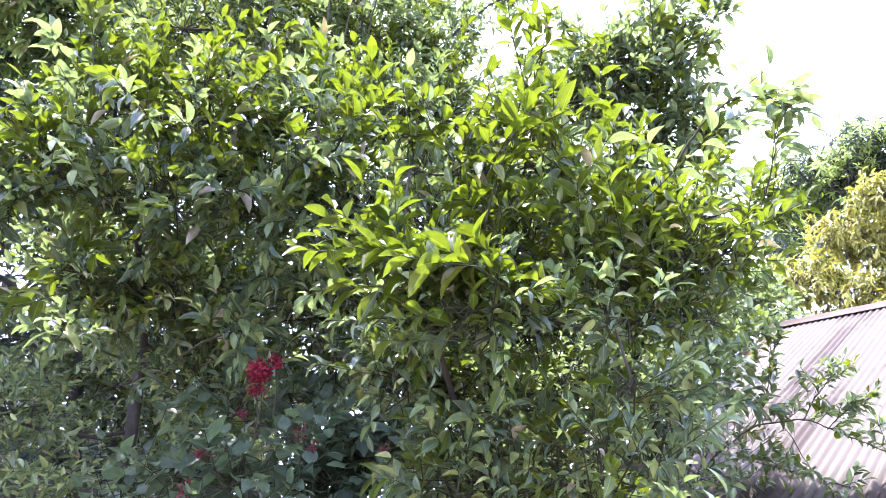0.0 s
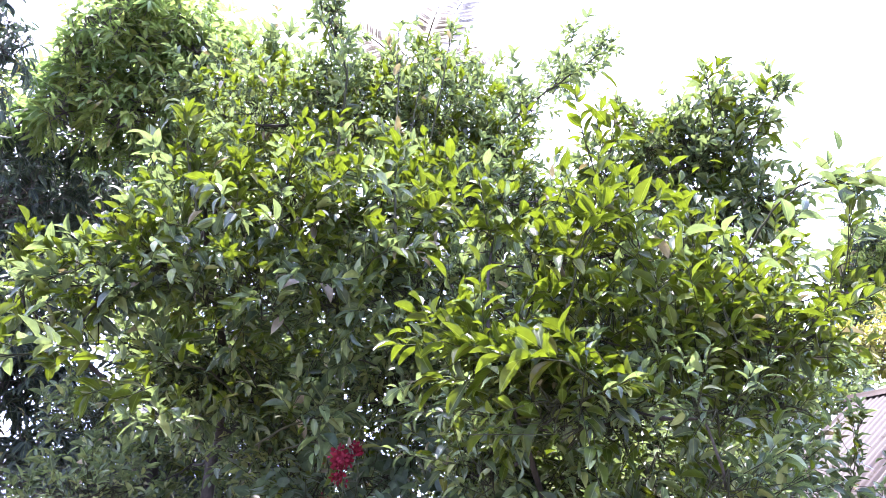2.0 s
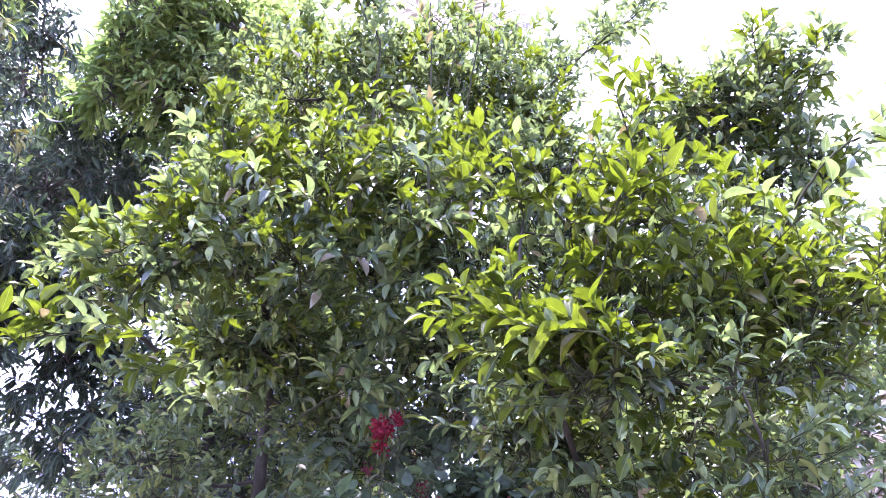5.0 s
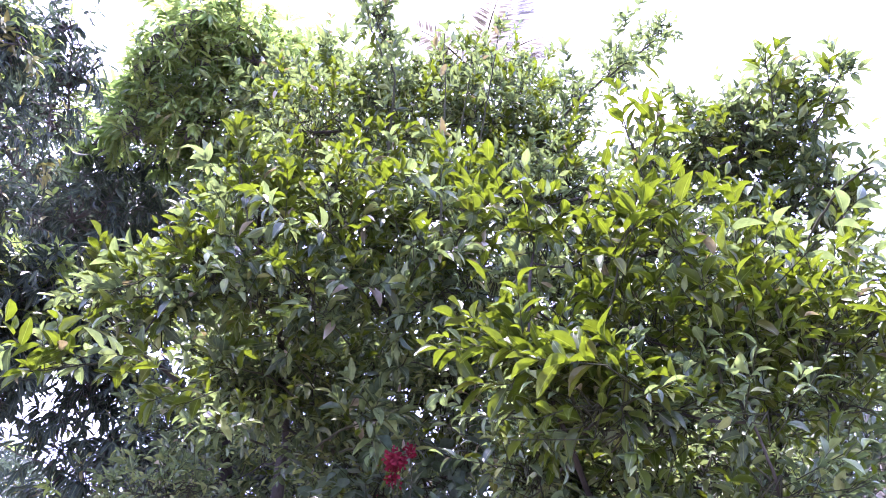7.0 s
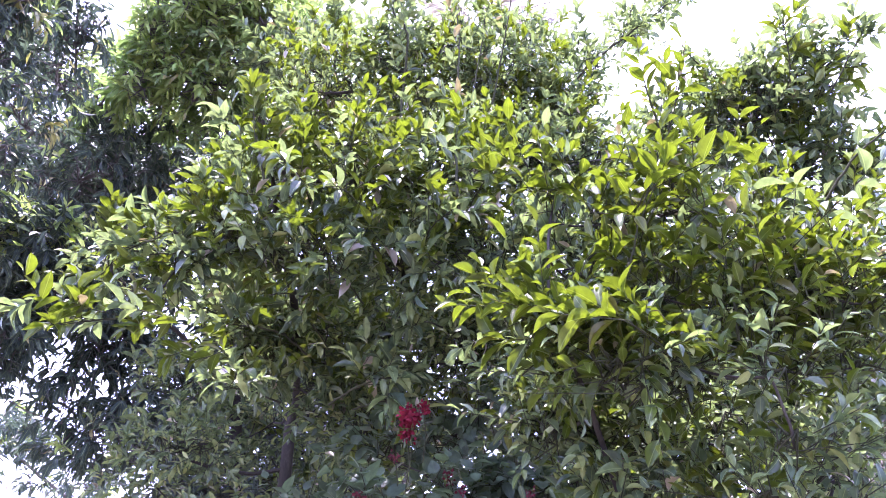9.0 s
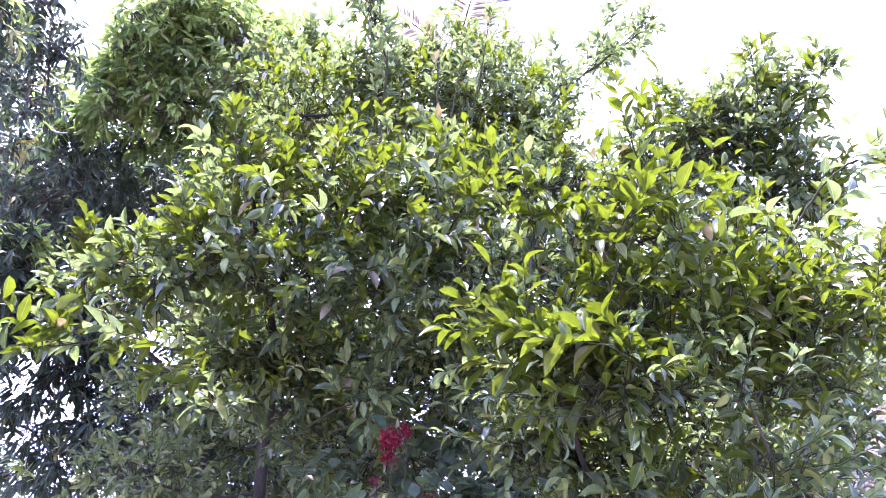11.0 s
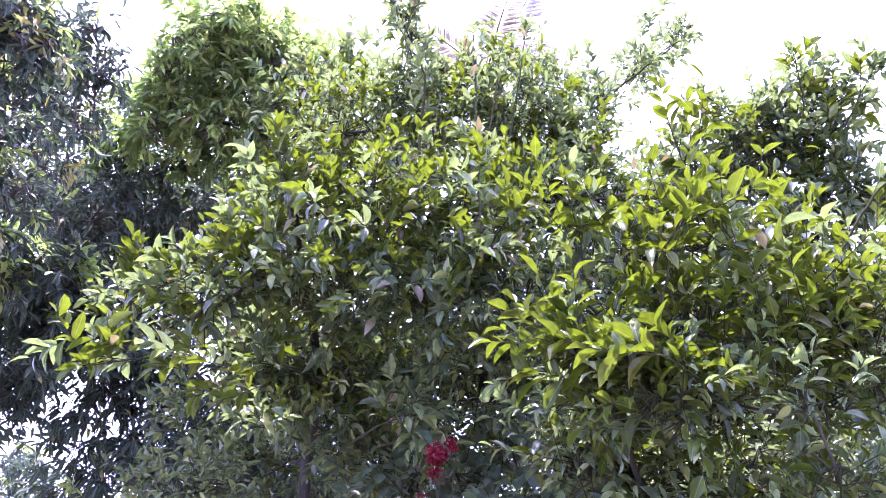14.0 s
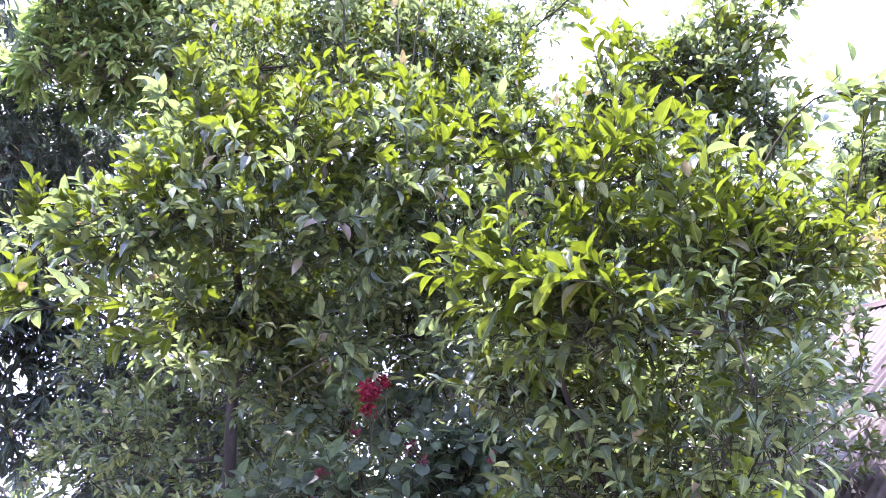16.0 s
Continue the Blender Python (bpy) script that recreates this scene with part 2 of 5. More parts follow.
def leaf_shape(width, fold, droop, twist, rows, peak=0.42, blunt=1.0, stalk=0.08, wave=0.0):
    """One leaf blade of length 1 along +x, its upper side +z: a stalk, then a blade folded along the midrib, drooping and a bit twisted.
    Returns vertices, triangles and uv."""
    verts, uv, tris = [], [], []
    ss = [0.0] + [stalk + (1 - stalk) * i / rows for i in range(rows + 1)]
    for k, s in enumerate(ss):
        b = max(0.0, (s - stalk) / (1 - stalk))
        p = math.log(0.5) / math.log(peak)
        w = 0.5 * width * math.sin(math.pi * b ** p) ** blunt if 0 < b < 1 else 0.0
        w = max(w, 0.012 if b < 0.5 else 0.0)
        z = -droop * s * s
        a = twist * s
        for side in (-1, 0, 1):
            y = side * w
            zz = z + abs(side) * fold * w + side * wave * w * math.sin(9 * s + side)
            verts.append((s * (1 - 0.25 * droop * s), y * math.cos(a) , zz + y * math.sin(a)))
            uv.append((s, 0.5 + 0.5 * side * (w / (0.5 * width) if width else 0)))
    for k in range(len(ss) - 1):
        for c in (0, 1):
            i = 3 * k + c
            a, b2, c2, d = i, i + 3, i + 4, i + 1
            tris += [(a, b2, c2), (a, c2, d)]
    return np.array(verts), np.array(tris), np.array(uv)


def lean_leaf(width, fold, droop, twist, rows, peak=0.45, blunt=0.9):
    """A leaf of few triangles for what stays further off: a folded, drooping blade that runs to a point at both ends."""
    verts, uv, tris = [(0.0, 0.0, 0.0)], [(0.0, 0.5)], []
    p = math.log(0.5) / math.log(peak)
    for k in range(rows):
        q = (k + 0.7) / (rows + 0.4)
        w = 0.5 * width * math.sin(math.pi * q ** p) ** blunt
        for side in (-1, 0, 1):
            y = side * w
            verts.append((q * (1 - 0.25 * droop * q), y * math.cos(twist * q), -droop * q * q + abs(y) * fold + y * math.sin(twist * q)))
            uv.append((q, 0.5 + side * w / width))
    verts.append((1 - 0.25 * droop, 0.0, -droop))
    uv.append((1.0, 0.5))
    tris += [(0, 1, 2), (0, 2, 3)]
    for k in range(rows - 1):
        for c in (1, 2):
            i = 3 * k + c
            tris += [(i, i + 3, i + 4), (i, i + 4, i + 1)]
    e, i = len(verts) - 1, 3 * (rows - 1) + 1
    tris += [(i, e, i + 1), (i + 1, e, i + 2)]
    return np.array(verts), np.array(tris), np.array(uv)


def lean_shapes(width, fold, droop, rows, n=4, seed=1, **more):
    r = np.random.default_rng(seed)
    return [lean_leaf(width * r.uniform(0.82, 1.18), fold * r.uniform(0.4, 1.6), droop * r.uniform(0.0, 1.8), r.uniform(-0.6, 0.6), rows, **more) for _ in range(n)]


def shapes(width, fold, droop, rows, n=4, seed=1, **more):
    r = np.random.default_rng(seed)
    return [leaf_shape(width * r.uniform(0.85, 1.15), fold * r.uniform(0.5, 1.5), droop * r.uniform(0.2, 1.7), r.uniform(-0.5, 0.5), rows, **more) for _ in range(n)]


CITRUS_FAR = lean_shapes(0.40, 0.75, 0.24, 3, 6, peak=0.46, blunt=0.85)
CITRUS_MID, CITRUS_NEAR = (shapes(0.365, 0.7, 0.30, n, 8, peak=0.46, blunt=0.85, wave=0.02 * (n - 4)) for n in (6, 10))
MANGO_FAR, MANGO_NEAR = lean_shapes(0.27, 0.45, 0.40, 2, 5, seed=2, peak=0.5), shapes(0.25, 0.35, 0.30, 8, seed=2, peak=0.5, wave=0.12)
SHRUB_FAR, SHRUB_NEAR = shapes(0.66, 0.18, 0.22, 4, seed=3, peak=0.36, stalk=0.15), shapes(0.66, 0.18, 0.22, 8, seed=3, peak=0.36, stalk=0.15, wave=0.06)
BRACT_FAR = shapes(0.78, 0.30, -0.12, 4, seed=4, peak=0.42, stalk=0.03)


def basis_of(x, z):
    x = unit(x)
    y = unit(np.cross(z, x))
    return x, y, np.cross(x, y)


def leaf_mesh(name, leaves, forms, mats):
    """leaves: arrays place, axis, up, length, material index. All joined into one mesh."""
    P, X, Z, L, M = leaves
    X, Y, Z = basis_of(X, Z)
    kind = rng.integers(0, len(forms), len(P))
    vs, ts, us, ms, base = [], [], [], [], 0
    for k, (v, t, u) in enumerate(forms):
        s = np.nonzero(kind == k)[0]
        if not len(s):
            continue
        q = P[s][:, None] + L[s][:, None, None] * (v[None, :, 0:1] * X[s][:, None] + v[None, :, 1:2] * Y[s][:, None] + v[None, :, 2:3] * Z[s][:, None])
        vs.append(q.reshape(-1, 3))
        ts.append((t[None] + base + np.arange(len(s))[:, None, None] * len(v)).reshape(-1, 3))
        us.append(np.tile(u, (len(s), 1)))
        ms.append(np.repeat(M[s], len(t)))
        base += len(s) * len(v)
    return mesh_of(name, np.concatenate(vs), np.concatenate(ts), mats, np.concatenate(ms), np.concatenate(us))


def tube(points, radii, sides=6):
    """Vertices and triangles of a tapered tube along the points."""
    P, n = np.asarray(points, float), len(points)
    T = unit(np.gradient(P, axis=0))
    ref = np.where(np.abs(T[:, 2:3]) > 0.9, [[1.0, 0, 0]], [[0, 0, 1.0]])
    A = unit(np.cross(T, ref))
    B = np.cross(T, A)
    ang = np.arange(sides) * 2 * math.pi / sides
    ring = P[:, None] + np.asarray(radii)[:, None, None] * (np.cos(ang)[None, :, None] * A[:, None] + np.sin(ang)[None, :, None] * B[:, None])
    tris = []
    for i in range(n - 1):
        for j in range(sides):
            a, b = i * sides + j, i * sides + (j + 1) % sides
            tris += [(a, b, b + sides), (a, b + sides, a + sides)]
    return ring.reshape(-1, 3), np.array(tris)


def joined(name, tubes, mat):
    vs, ts, base = [], [], 0
    for v, t in tubes:
        vs.append(v)
        ts.append(t + base)
        base += len(v)
    return mesh_of(name, np.concatenate(vs), np.concatenate(ts), [mat])


# ---- how plants grow ----
class Plant:
    """A tree or shrub: a trunk, limbs out to its tufts, and shoots with leaves in each tuft."""

    def __init__(self, name, label, category, base, top, girth, habit, bark, mats, far, near, leaf, group=""):
        self.root = tagged(new(name), label, category, group)
        self.root.location = base
        self.base, self.bark, self.mats, self.far, self.near = np.array(base, float), bark, mats, far, near
        self.habit, self.leaf, self.girth = habit, leaf, girth
        self.L, self.shoots = [], []
        mid = (np.array(base) + np.array(top)) / 2 + rng.normal(0, 0.05, 3) * (1, 1, 0)
        s = np.linspace(0, 1, 9)[:, None]
        line = (1 - s) ** 2 * base + 2 * s * (1 - s) * mid + s * s * np.array(top)
        line[1:-1] += rng.normal(0, girth * 0.25, (7, 3)) * (1, 1, 0)
        r = girth * (1.0 - 0.4 * s[:, 0])
        r[0] *= 1.35
        self.put("trunk", *tube(line, r, 12))
        self.nodes = [(line[i], r[i]) for i in range(4, 9)]
        self.limbs = 0

    def put(self, name, v, t, kind=""):
        return piece(name, mesh_of(name, v - self.base, t, [self.bark]), self.root, kind=kind)

    def limb(self, to):
        """A bent limb from the nearest fitting fork to the place."""
        to = np.array(to, float)
        def cost(nd):
            d = to - nd[0]
            return np.linalg.norm(d) + max(0, -d[2]) * 1.5
        fork, r0 = min(self.nodes, key=cost)
        d = to - fork
        size = np.linalg.norm(d)
        r0 = min(r0, 0.008 + 0.014 * size)
        s = np.linspace(0, 1, 8)[:, None]
        bend = fork + d * 0.5 + np.array((0, 0, -0.12 * size)) + rng.normal(0, 0.06 * size, 3)
        line = (1 - s) ** 2 * fork + 2 * s * (1 - s) * bend + s * s * to
        line[1:-1] += rng.normal(0, 0.006 * size, (6, 3))
        r1 = max(0.0035, r0 * 0.45)
        r = r0 * 0.7 + (r1 - r0 * 0.7) * s[:, 0]
        self.put("limb", *tube(line, np.append(r[:-1], r[-1] * 0.4), 7))
        for i in (2, 4, 6, 7):
            self.nodes.append((line[i], r[i]))
        return line

    def tuft(self, x, y, z, rx, rz, n, young=0.3, out=1.0, limb=True, ry=None, lift=0.0, size=1.0, hang=0.0):
        """A clump of n shoots in an ellipsoid about a place, thickest towards its skin."""
        c = np.array((x, y, z))
        if limb:
            self.limb(c - (0, 0, 0.25 * rz))
        ry = ry or 0.9 * (rx + rz) / 2
        R = np.array((rx, ry, rz))
        d = unit(rng.normal(0, 1, (n, 3)))
        q = c + d * R * rng.uniform(0.12, 1.0, (n, 1)) ** 0.6
        way = unit(d * 0.75 * out + np.array((0, 0, 0.55 + lift)) + rng.normal(0, 0.38, (n, 3)))
        # the limb parts into a few side twigs, and each shoot springs from the nearest of them
        root = c - (0, 0, 0.25 * rz)
        tips = c + unit(rng.normal(0, 1, (max(3, n // 6), 3))) * R * rng.uniform(0.25, 0.75, (max(3, n // 6), 1))
        for p in tips:
            mid = 0.5 * (root + p) + rng.normal(0, 0.12 * np.linalg.norm(p - root), 3)
            self.shoots.append((np.stack((root, mid, p)), np.array((1.5, 1.2, 1.0)) * self.habit["stem"]))
        for p, w in zip(q, way):
            self.shoot(p, w, young, size, fork=tips[np.argmin(np.linalg.norm(tips - p, axis=1))], hang=hang)

    def shoot(self, p, w, young=0.3, size=1.0, long=None, count=None, fork=None, hang=0.0):
        """One leafy shoot that starts a little under p and runs along w."""
        h = self.habit
        long = long or h["long"] * rng.uniform(0.6, 1.35) * size
        count = count or max(3, int(h["count"] * rng.uniform(0.7, 1.3)))
        side = unit(rng.normal(0, 1, 3))
        s = np.linspace(0, 1, 5)[:, None]
        line = p + w * long * (s - 0.45) + side * (0.10 * long * s * s) + np.array((0, 0, h["sag"] * long)) * s * s
        stem = line[[0, 2, 4]]
        if fork is not None:       # the twig springs from the limb and bends up to the light
            gap = np.linalg.norm(fork - line[0])
            mid = 0.45 * fork + 0.55 * line[0] + rng.normal(0, 0.14 * gap, 3) - np.array((0, 0, 0.10 * gap))
            stem = np.stack((fork, mid, line[1], line[4]))
        self.shoots.append((stem, np.linspace(h["stem"], h["stem"] * 0.45, len(stem))))
        at = np.sort(0.22 + 0.78 * rng.uniform(0, 1, count) ** h["tip"])
        at[-1] = 1.0
        turn = rng.uniform(0, 6.3) + np.arange(count) * 2.4 + rng.normal(0, 0.25, count)
        ix = np.clip((at * 4).astype(int), 0, 3)
        f = (at * 4 - ix)[:, None]
        pos = line[ix] * (1 - f) + line[ix + 1] * f
        tan = unit(line[ix + 1] - line[ix])
        ref = unit(np.cross(tan, unit(rng.normal(0, 1, 3))))
        rad = ref * np.cos(turn)[:, None] + np.cross(tan, ref) * np.sin(turn)[:, None]
        open_ = h["open"] * rng.uniform(0.7, 1.25, count)[:, None] * (1.1 - 0.45 * at[:, None])
        is_young = rng.uniform(0, 1) < young
        fall = h["hang"] - hang + (0.12 if is_young else -0.10)
        ax = unit(tan * np.cos(open_) + rad * np.sin(open_) + np.array((0, 0, fall)) * rng.uniform(0.4, 1.4, (count, 1)))
        up = unit(np.array((0, 0, 1.0)) + tan * 0.35 + rng.normal(0, h["tilt"], (count, 3)))
        ln = self.leaf * size * rng.uniform(0.5, 1.35, count) * (1 - 0.35 * (at > 0.93) * rng.uniform(0, 1, count))
        m = np.where(is_young & (at > 0.25), 1, 0)
        m = np.where(rng.uniform(0, 1, count) < h["old"], 2, m)
        self.L.append((pos, ax, up, ln, m))

    def spray(self, ways, thick, n, young=0.3, size=1.0, long=None, count=None, rise=0.5, hang=0.0):
        """A branch that runs through the places given, with n leafy shoots along its outer part."""
        w = np.array(ways, float)
        u = np.linspace(0, len(w) - 1, 5 * len(w))
        line = np.stack([np.interp(u, np.arange(len(w)), w[:, c]) for c in range(3)], 1)
        for _ in range(3):
            line[1:-1] = 0.25 * line[:-2] + 0.5 * line[1:-1] + 0.25 * line[2:]
        line[1:-1] += rng.normal(0, thick * 0.25, line[1:-1].shape)
        piece("branch", mesh_of("branch", tube(line, np.linspace(0.7 * thick, 0.25 * thick, len(line)), 6)[0] - self.base, tube(line, line[:, 0], 6)[1], [self.bark if self.habit["woody"] else GREEN_BARK]), self.root)
        tan = unit(np.gradient(line, axis=0))
        for k in range(n):
            i = int((0.22 + 0.78 * (k + rng.uniform(0, 0.9)) / n) * (len(line) - 1))
            way = unit(tan[i] * 0.7 + rng.normal(0, 0.55, 3) + np.array((0, 0, rise)))
            reach = (long or self.habit["long"]) * rng.uniform(0.6, 1.2)
            self.shoot(line[i] + way * reach * 0.5, way, young, size, reach, count, fork=line[i], hang=hang)
        reach = (long or self.habit["long"]) * 0.8
        self.shoot(line[-1] - tan[-1] * 0.5 * reach, tan[-1], young, size, reach, count)

    def grow(self, picks, near_to, crown="crown"):
        """Builds the leaves: those nearest to a place of the plan singly, the rest joined."""
        P, X, Z, L, M = (np.concatenate(c) for c in zip(*self.L))
        order = np.argsort(np.linalg.norm(P - np.array(near_to), axis=1))
        one, rest = order[:picks], order[picks:]
        if len(rest):
            me = leaf_mesh(crown, (P[rest] - self.base, X[rest], Z[rest], L[rest], M[rest]), self.far, self.mats)
            piece(crown, me, self.root, kind="stuff")
        singles = [[mesh_of("leaf", v, t, [m], None, u) for v, t, u in self.near] for m in self.mats]
        ax, ay, az_ = basis_of(X, Z)
        for i in one:
            k = int(rng.integers(0, len(self.near)))
            turn = Matrix((ax[i], ay[i], az_[i])).transposed().to_4x4()
            place = Matrix.Translation(Vector(P[i] - self.base)) @ turn @ Matrix.Diagonal((L[i], L[i], L[i], 1))
            piece("leaf", singles[M[i]][k], self.root, m=place)
        tubes = [tube(l - self.base, r, 3) for l, r in self.shoots]
        piece("twig_growth", joined("twig_growth", tubes, self.bark if self.habit["woody"] else GREEN_BARK), self.root, kind="stuff")


def habit(long, count, stem, sag, tip, open_, hang, tilt, old, woody=False):
    return dict(long=long, count=count, stem=stem, sag=sag, tip=tip, open=open_, hang=hang, tilt=tilt, old=old, woody=woody)


CITRUS_HABIT = habit(0.26, 11, 0.0022, 0.0, 0.75, 1.05, 0.06, 0.42, 0.012)
MANGO_HABIT = habit(0.28, 14, 0.005, -0.05, 0.5, 1.05, -0.6, 0.5, 0.008, True)
WEED_HABIT = habit(0.12, 6, 0.0016, -0.05, 0.8, 0.8, 0.1, 0.5, 0.2, True)
SHRUB_HABIT = habit(0.24, 8, 0.003, -0.1, 0.8, 1.1, -0.25, 0.45, 0.01)
PALE_HABIT = habit(0.35, 15, 0.006, -0.05, 0.4, 1.0, -0.9, 0.5, 0.0, True)

# ---- the ground ----
def ground_mesh():
    """One sheet out to the horizon, finer and gently uneven near the trees."""
    ring, steps = 64, [0.0] + [0.6 * 1.32 ** i for i in range(31)]
    vs, ts = [], []
    for i, r in enumerate(steps):
        for j in range(ring):
            a = 2 * math.pi * j / ring
            x, y = r * math.cos(a), 3 + r * math.sin(a)
            h = 0.10 * noise.noise(Vector((x * 0.35, y * 0.35, 0))) if r < 40 else 0.0
            vs.append((x, y, h - 0.05))
    for i in range(len(steps) - 1):
        for j in range(ring):
            a, b = i * ring + j, i * ring + (j + 1) % ring
            ts += [(a, a + ring, b + ring), (a, b + ring, b)]
    return mesh_of("ground", vs, ts, [SOIL])


tagged(new("ground", ground_mesh()), "bare earth with leaf litter and patches of grass", "ground", kind="structure")


# ---- the corrugated-iron shed ----
RIDGE, ALONG = Vector((1.82, 6.09, 3.22)), Vector((0.789, -0.614, 0))
SLOPE = radians(27)
DOWN = Vector((ALONG.y * math.cos(SLOPE), -ALONG.x * math.cos(SLOPE), -math.sin(SLOPE)))
BACK = Vector((-ALONG.y * math.cos(SLOPE), ALONG.x * math.cos(SLOPE), -math.sin(SLOPE)))


def sheet_mesh(width=0.78, long=3.4, pitch=0.044, deep=0.0085):
    """One corrugated sheet with a folded-under thickness, x across, y down the slope."""
    n = int(width / pitch * 6)
    xs = np.linspace(0, width, n + 1)
    vs, ts = [], []
    rows = 9
    for k in range(rows):
        y = long * k / (rows - 1)
        for lay in (0, -0.0015):
            for x in xs:
                vs.append((x, y, deep * math.sin(2 * math.pi * x / pitch) + lay + 0.004 * math.sin(3 * y + 2 * x)))
    w = 2 * (n + 1)
    for k in range(rows - 1):
        for lay in (0, 1):
            for i in range(n):
                a = k * w + lay * (n + 1) + i
                q = [(a, a + 1, a + 1 + w), (a, a + 1 + w, a + w)]
                ts += q if lay == 0 else [t[::-1] for t in q]
    for i in range(n):
        a = (rows - 1) * w + i
        ts += [(a, a + 1, a + n + 2), (a, a + n + 2, a + n + 1)]
    return mesh_of("roof_sheet", vs, ts, [IRON])


def box(bm, lo, hi, turn=None):
    m = Matrix.Translation((Vector(lo) + Vector(hi)) / 2) @ Matrix.Diagonal((*(Vector(hi) - Vector(lo)), 1))
    bmesh.ops.create_cube(bm, size=1, matrix=(turn @ m) if turn else m)


def shed():
    root = tagged(new("shed"), "low shed with a sun-bleached, rust-streaked corrugated iron roof", "shed")
    root.location = (RIDGE.x, RIDGE.y, 0)
    me = sheet_mesh()
    for face, way in ((0, DOWN), (1, BACK)):
        up = ALONG.cross(way) if face else way.cross(ALONG) * -1
        nrm = ALONG.cross(way)
        if nrm.z < 0:
            nrm = -nrm
        for k in range(7):
            off = RIDGE + ALONG * (0.70 * k) + nrm * (0.004 * (k % 2)) + way * 0.03
            m = Matrix((ALONG, way, nrm)).transposed().to_4x4()
            m.translation = off - Vector(root.location)
            piece("roof_sheet", me, root, m=m)
    # ridge capping: a folded strip with a rolled middle
    prof = [(-0.11, -0.064), (-0.07, -0.04), (-0.03, -0.014), (-0.016, 0.004), (0.0, 0.010), (0.016, 0.004), (0.03, -0.014), (0.07, -0.04), (0.11, -0.064)]
    flat = Vector((ALONG.y, -ALONG.x, 0))
    vs, ts = [], []
    for k in range(11):
        for lay in (0.0, -0.003):
            for a, b in prof:
                vs.append(RIDGE + ALONG * (-0.06 + 0.5 * k) + flat * a + Vector((0, 0, b + 0.032 + lay)) - Vector(root.location))
    n = len(prof)
    for k in range(10):
        for lay in (0, 1):
            for i in range(n - 1):
                a = k * 2 * n + lay * n + i
                ts += [(a, a + 1, a + 1 + 2 * n), (a, a + 1 + 2 * n, a + 2 * n)]
    for i in range(n - 1):
        ts += [(i, i + 1, i + n + 1), (i, i + n + 1, i + n)]
    piece("ridge_cap", mesh_of("ridge_cap", vs, ts, [CAP]), root, "rust-brown folded ridge cap")
    # walls under the eaves, and rafters
    frame_m = Matrix((ALONG, Vector((-ALONG.y, ALONG.x, 0)), Vector((0, 0, 1)))).transposed().to_4x4()
    for y in (-2.70, 2.62):
        bm = bmesh.new()
        box(bm, (0.15, y, -0.1), (4.75, y + 0.08, 1.78), frame_m)
        part("wall", bm, PLASTER, root)
    for x in (0.15, 4.67):
        bm = bmesh.new()
        prof = [(-2.6, -0.1), (2.6, -0.1), (2.6, 1.80), (0, 3.10), (-2.6, 1.80)]
        a = [bm.verts.new(frame_m @ Vector((x, u, v))) for u, v in prof]
        b = [bm.verts.new(frame_m @ Vector((x + 0.08, u, v))) for u, v in prof]
        bm.faces.new(a), bm.faces.new(b[::-1])
        for i in range(5):
            bm.faces.new((a[i], b[i], b[(i + 1) % 5], a[(i + 1) % 5]))
        bmesh.ops.recalc_face_normals(bm, faces=bm.faces)
        part("gable_wall", bm, PLASTER, root)
    return root


CAP = rough_material("brown_ridge_iron", ((0.3, (0.022, 0.016, 0.010)), (0.6, (0.034, 0.026, 0.017)), (0.8, (0.046, 0.038, 0.027))), 5, 0.8, 0.2, gloss=0.1)
shed()

# ---- trees ----
main = Plant("citrus_tree", "tall leafy citrus tree, glossy green with lime-green young shoots", "tree", (-2.03, 3.56, -0.05), (-2.14, 3.42, 2.35), 0.05,
             CITRUS_HABIT, BARK, [CITRUS, CITRUS_YOUNG, CITRUS_OLD], CITRUS_FAR, CITRUS_NEAR, 0.068, "citrus trees")
main.put("trunk", *tube(np.array(((-2.45, 3.75, 0.0), (-2.52, 3.72, 1.0), (-2.61, 3.75, 1.75), (-2.66, 3.6, 2.6), (-2.75, 3.4, 3.4))), np.array((0.055, 0.042, 0.038, 0.034, 0.02)), 10))
main.nodes += [(np.array((-2.66, 3.6, 2.6)), 0.034), (np.array((-2.75, 3.4, 3.4)), 0.02)]
main.tuft(-1.54, 2.36, 3.66, 0.28, 0.23, 92, young=0.38, size=0.75)
main.tuft(-1.18, 2.56, 3.80, 0.32, 0.26, 94, young=0.38, size=0.75)
main.tuft(-0.79, 2.76, 3.85, 0.28, 0.25, 92, young=0.38, size=0.75)
main.tuft(-0.47, 2.78, 3.61, 0.20, 0.17, 54, size=0.75)
main.tuft(-1.34, 1.77, 2.86, 0.16, 0.16, 54, young=0.6, size=0.79)
main.tuft(-1.09, 1.91, 2.86, 0.22, 0.20, 83, young=0.7, size=0.79)
main.tuft(-0.86, 2.16, 2.97, 0.26, 0.22, 83, young=0.56, size=0.79)
main.tuft(-0.64, 2.45, 3.16, 0.21, 0.21, 75, size=0.73)
main.tuft(-1.40, 1.69, 2.57, 0.16, 0.14, 48, young=0.60, size=0.79)
main.tuft(-1.23, 1.91, 2.56, 0.22, 0.20, 76, young=0.35, size=0.79)
main.tuft(-0.98, 2.11, 2.61, 0.25, 0.22, 76, young=0.30, size=0.79)
main.tuft(-0.69, 2.20, 2.63, 0.22, 0.20, 73, young=0.30, size=0.79)
main.tuft(-1.67, 2.48, 2.44, 0.27, 0.20, 72, young=0.16, size=0.89)
main.tuft(-1.34, 2.67, 2.44, 0.30, 0.22, 83, young=0.16, size=0.89)
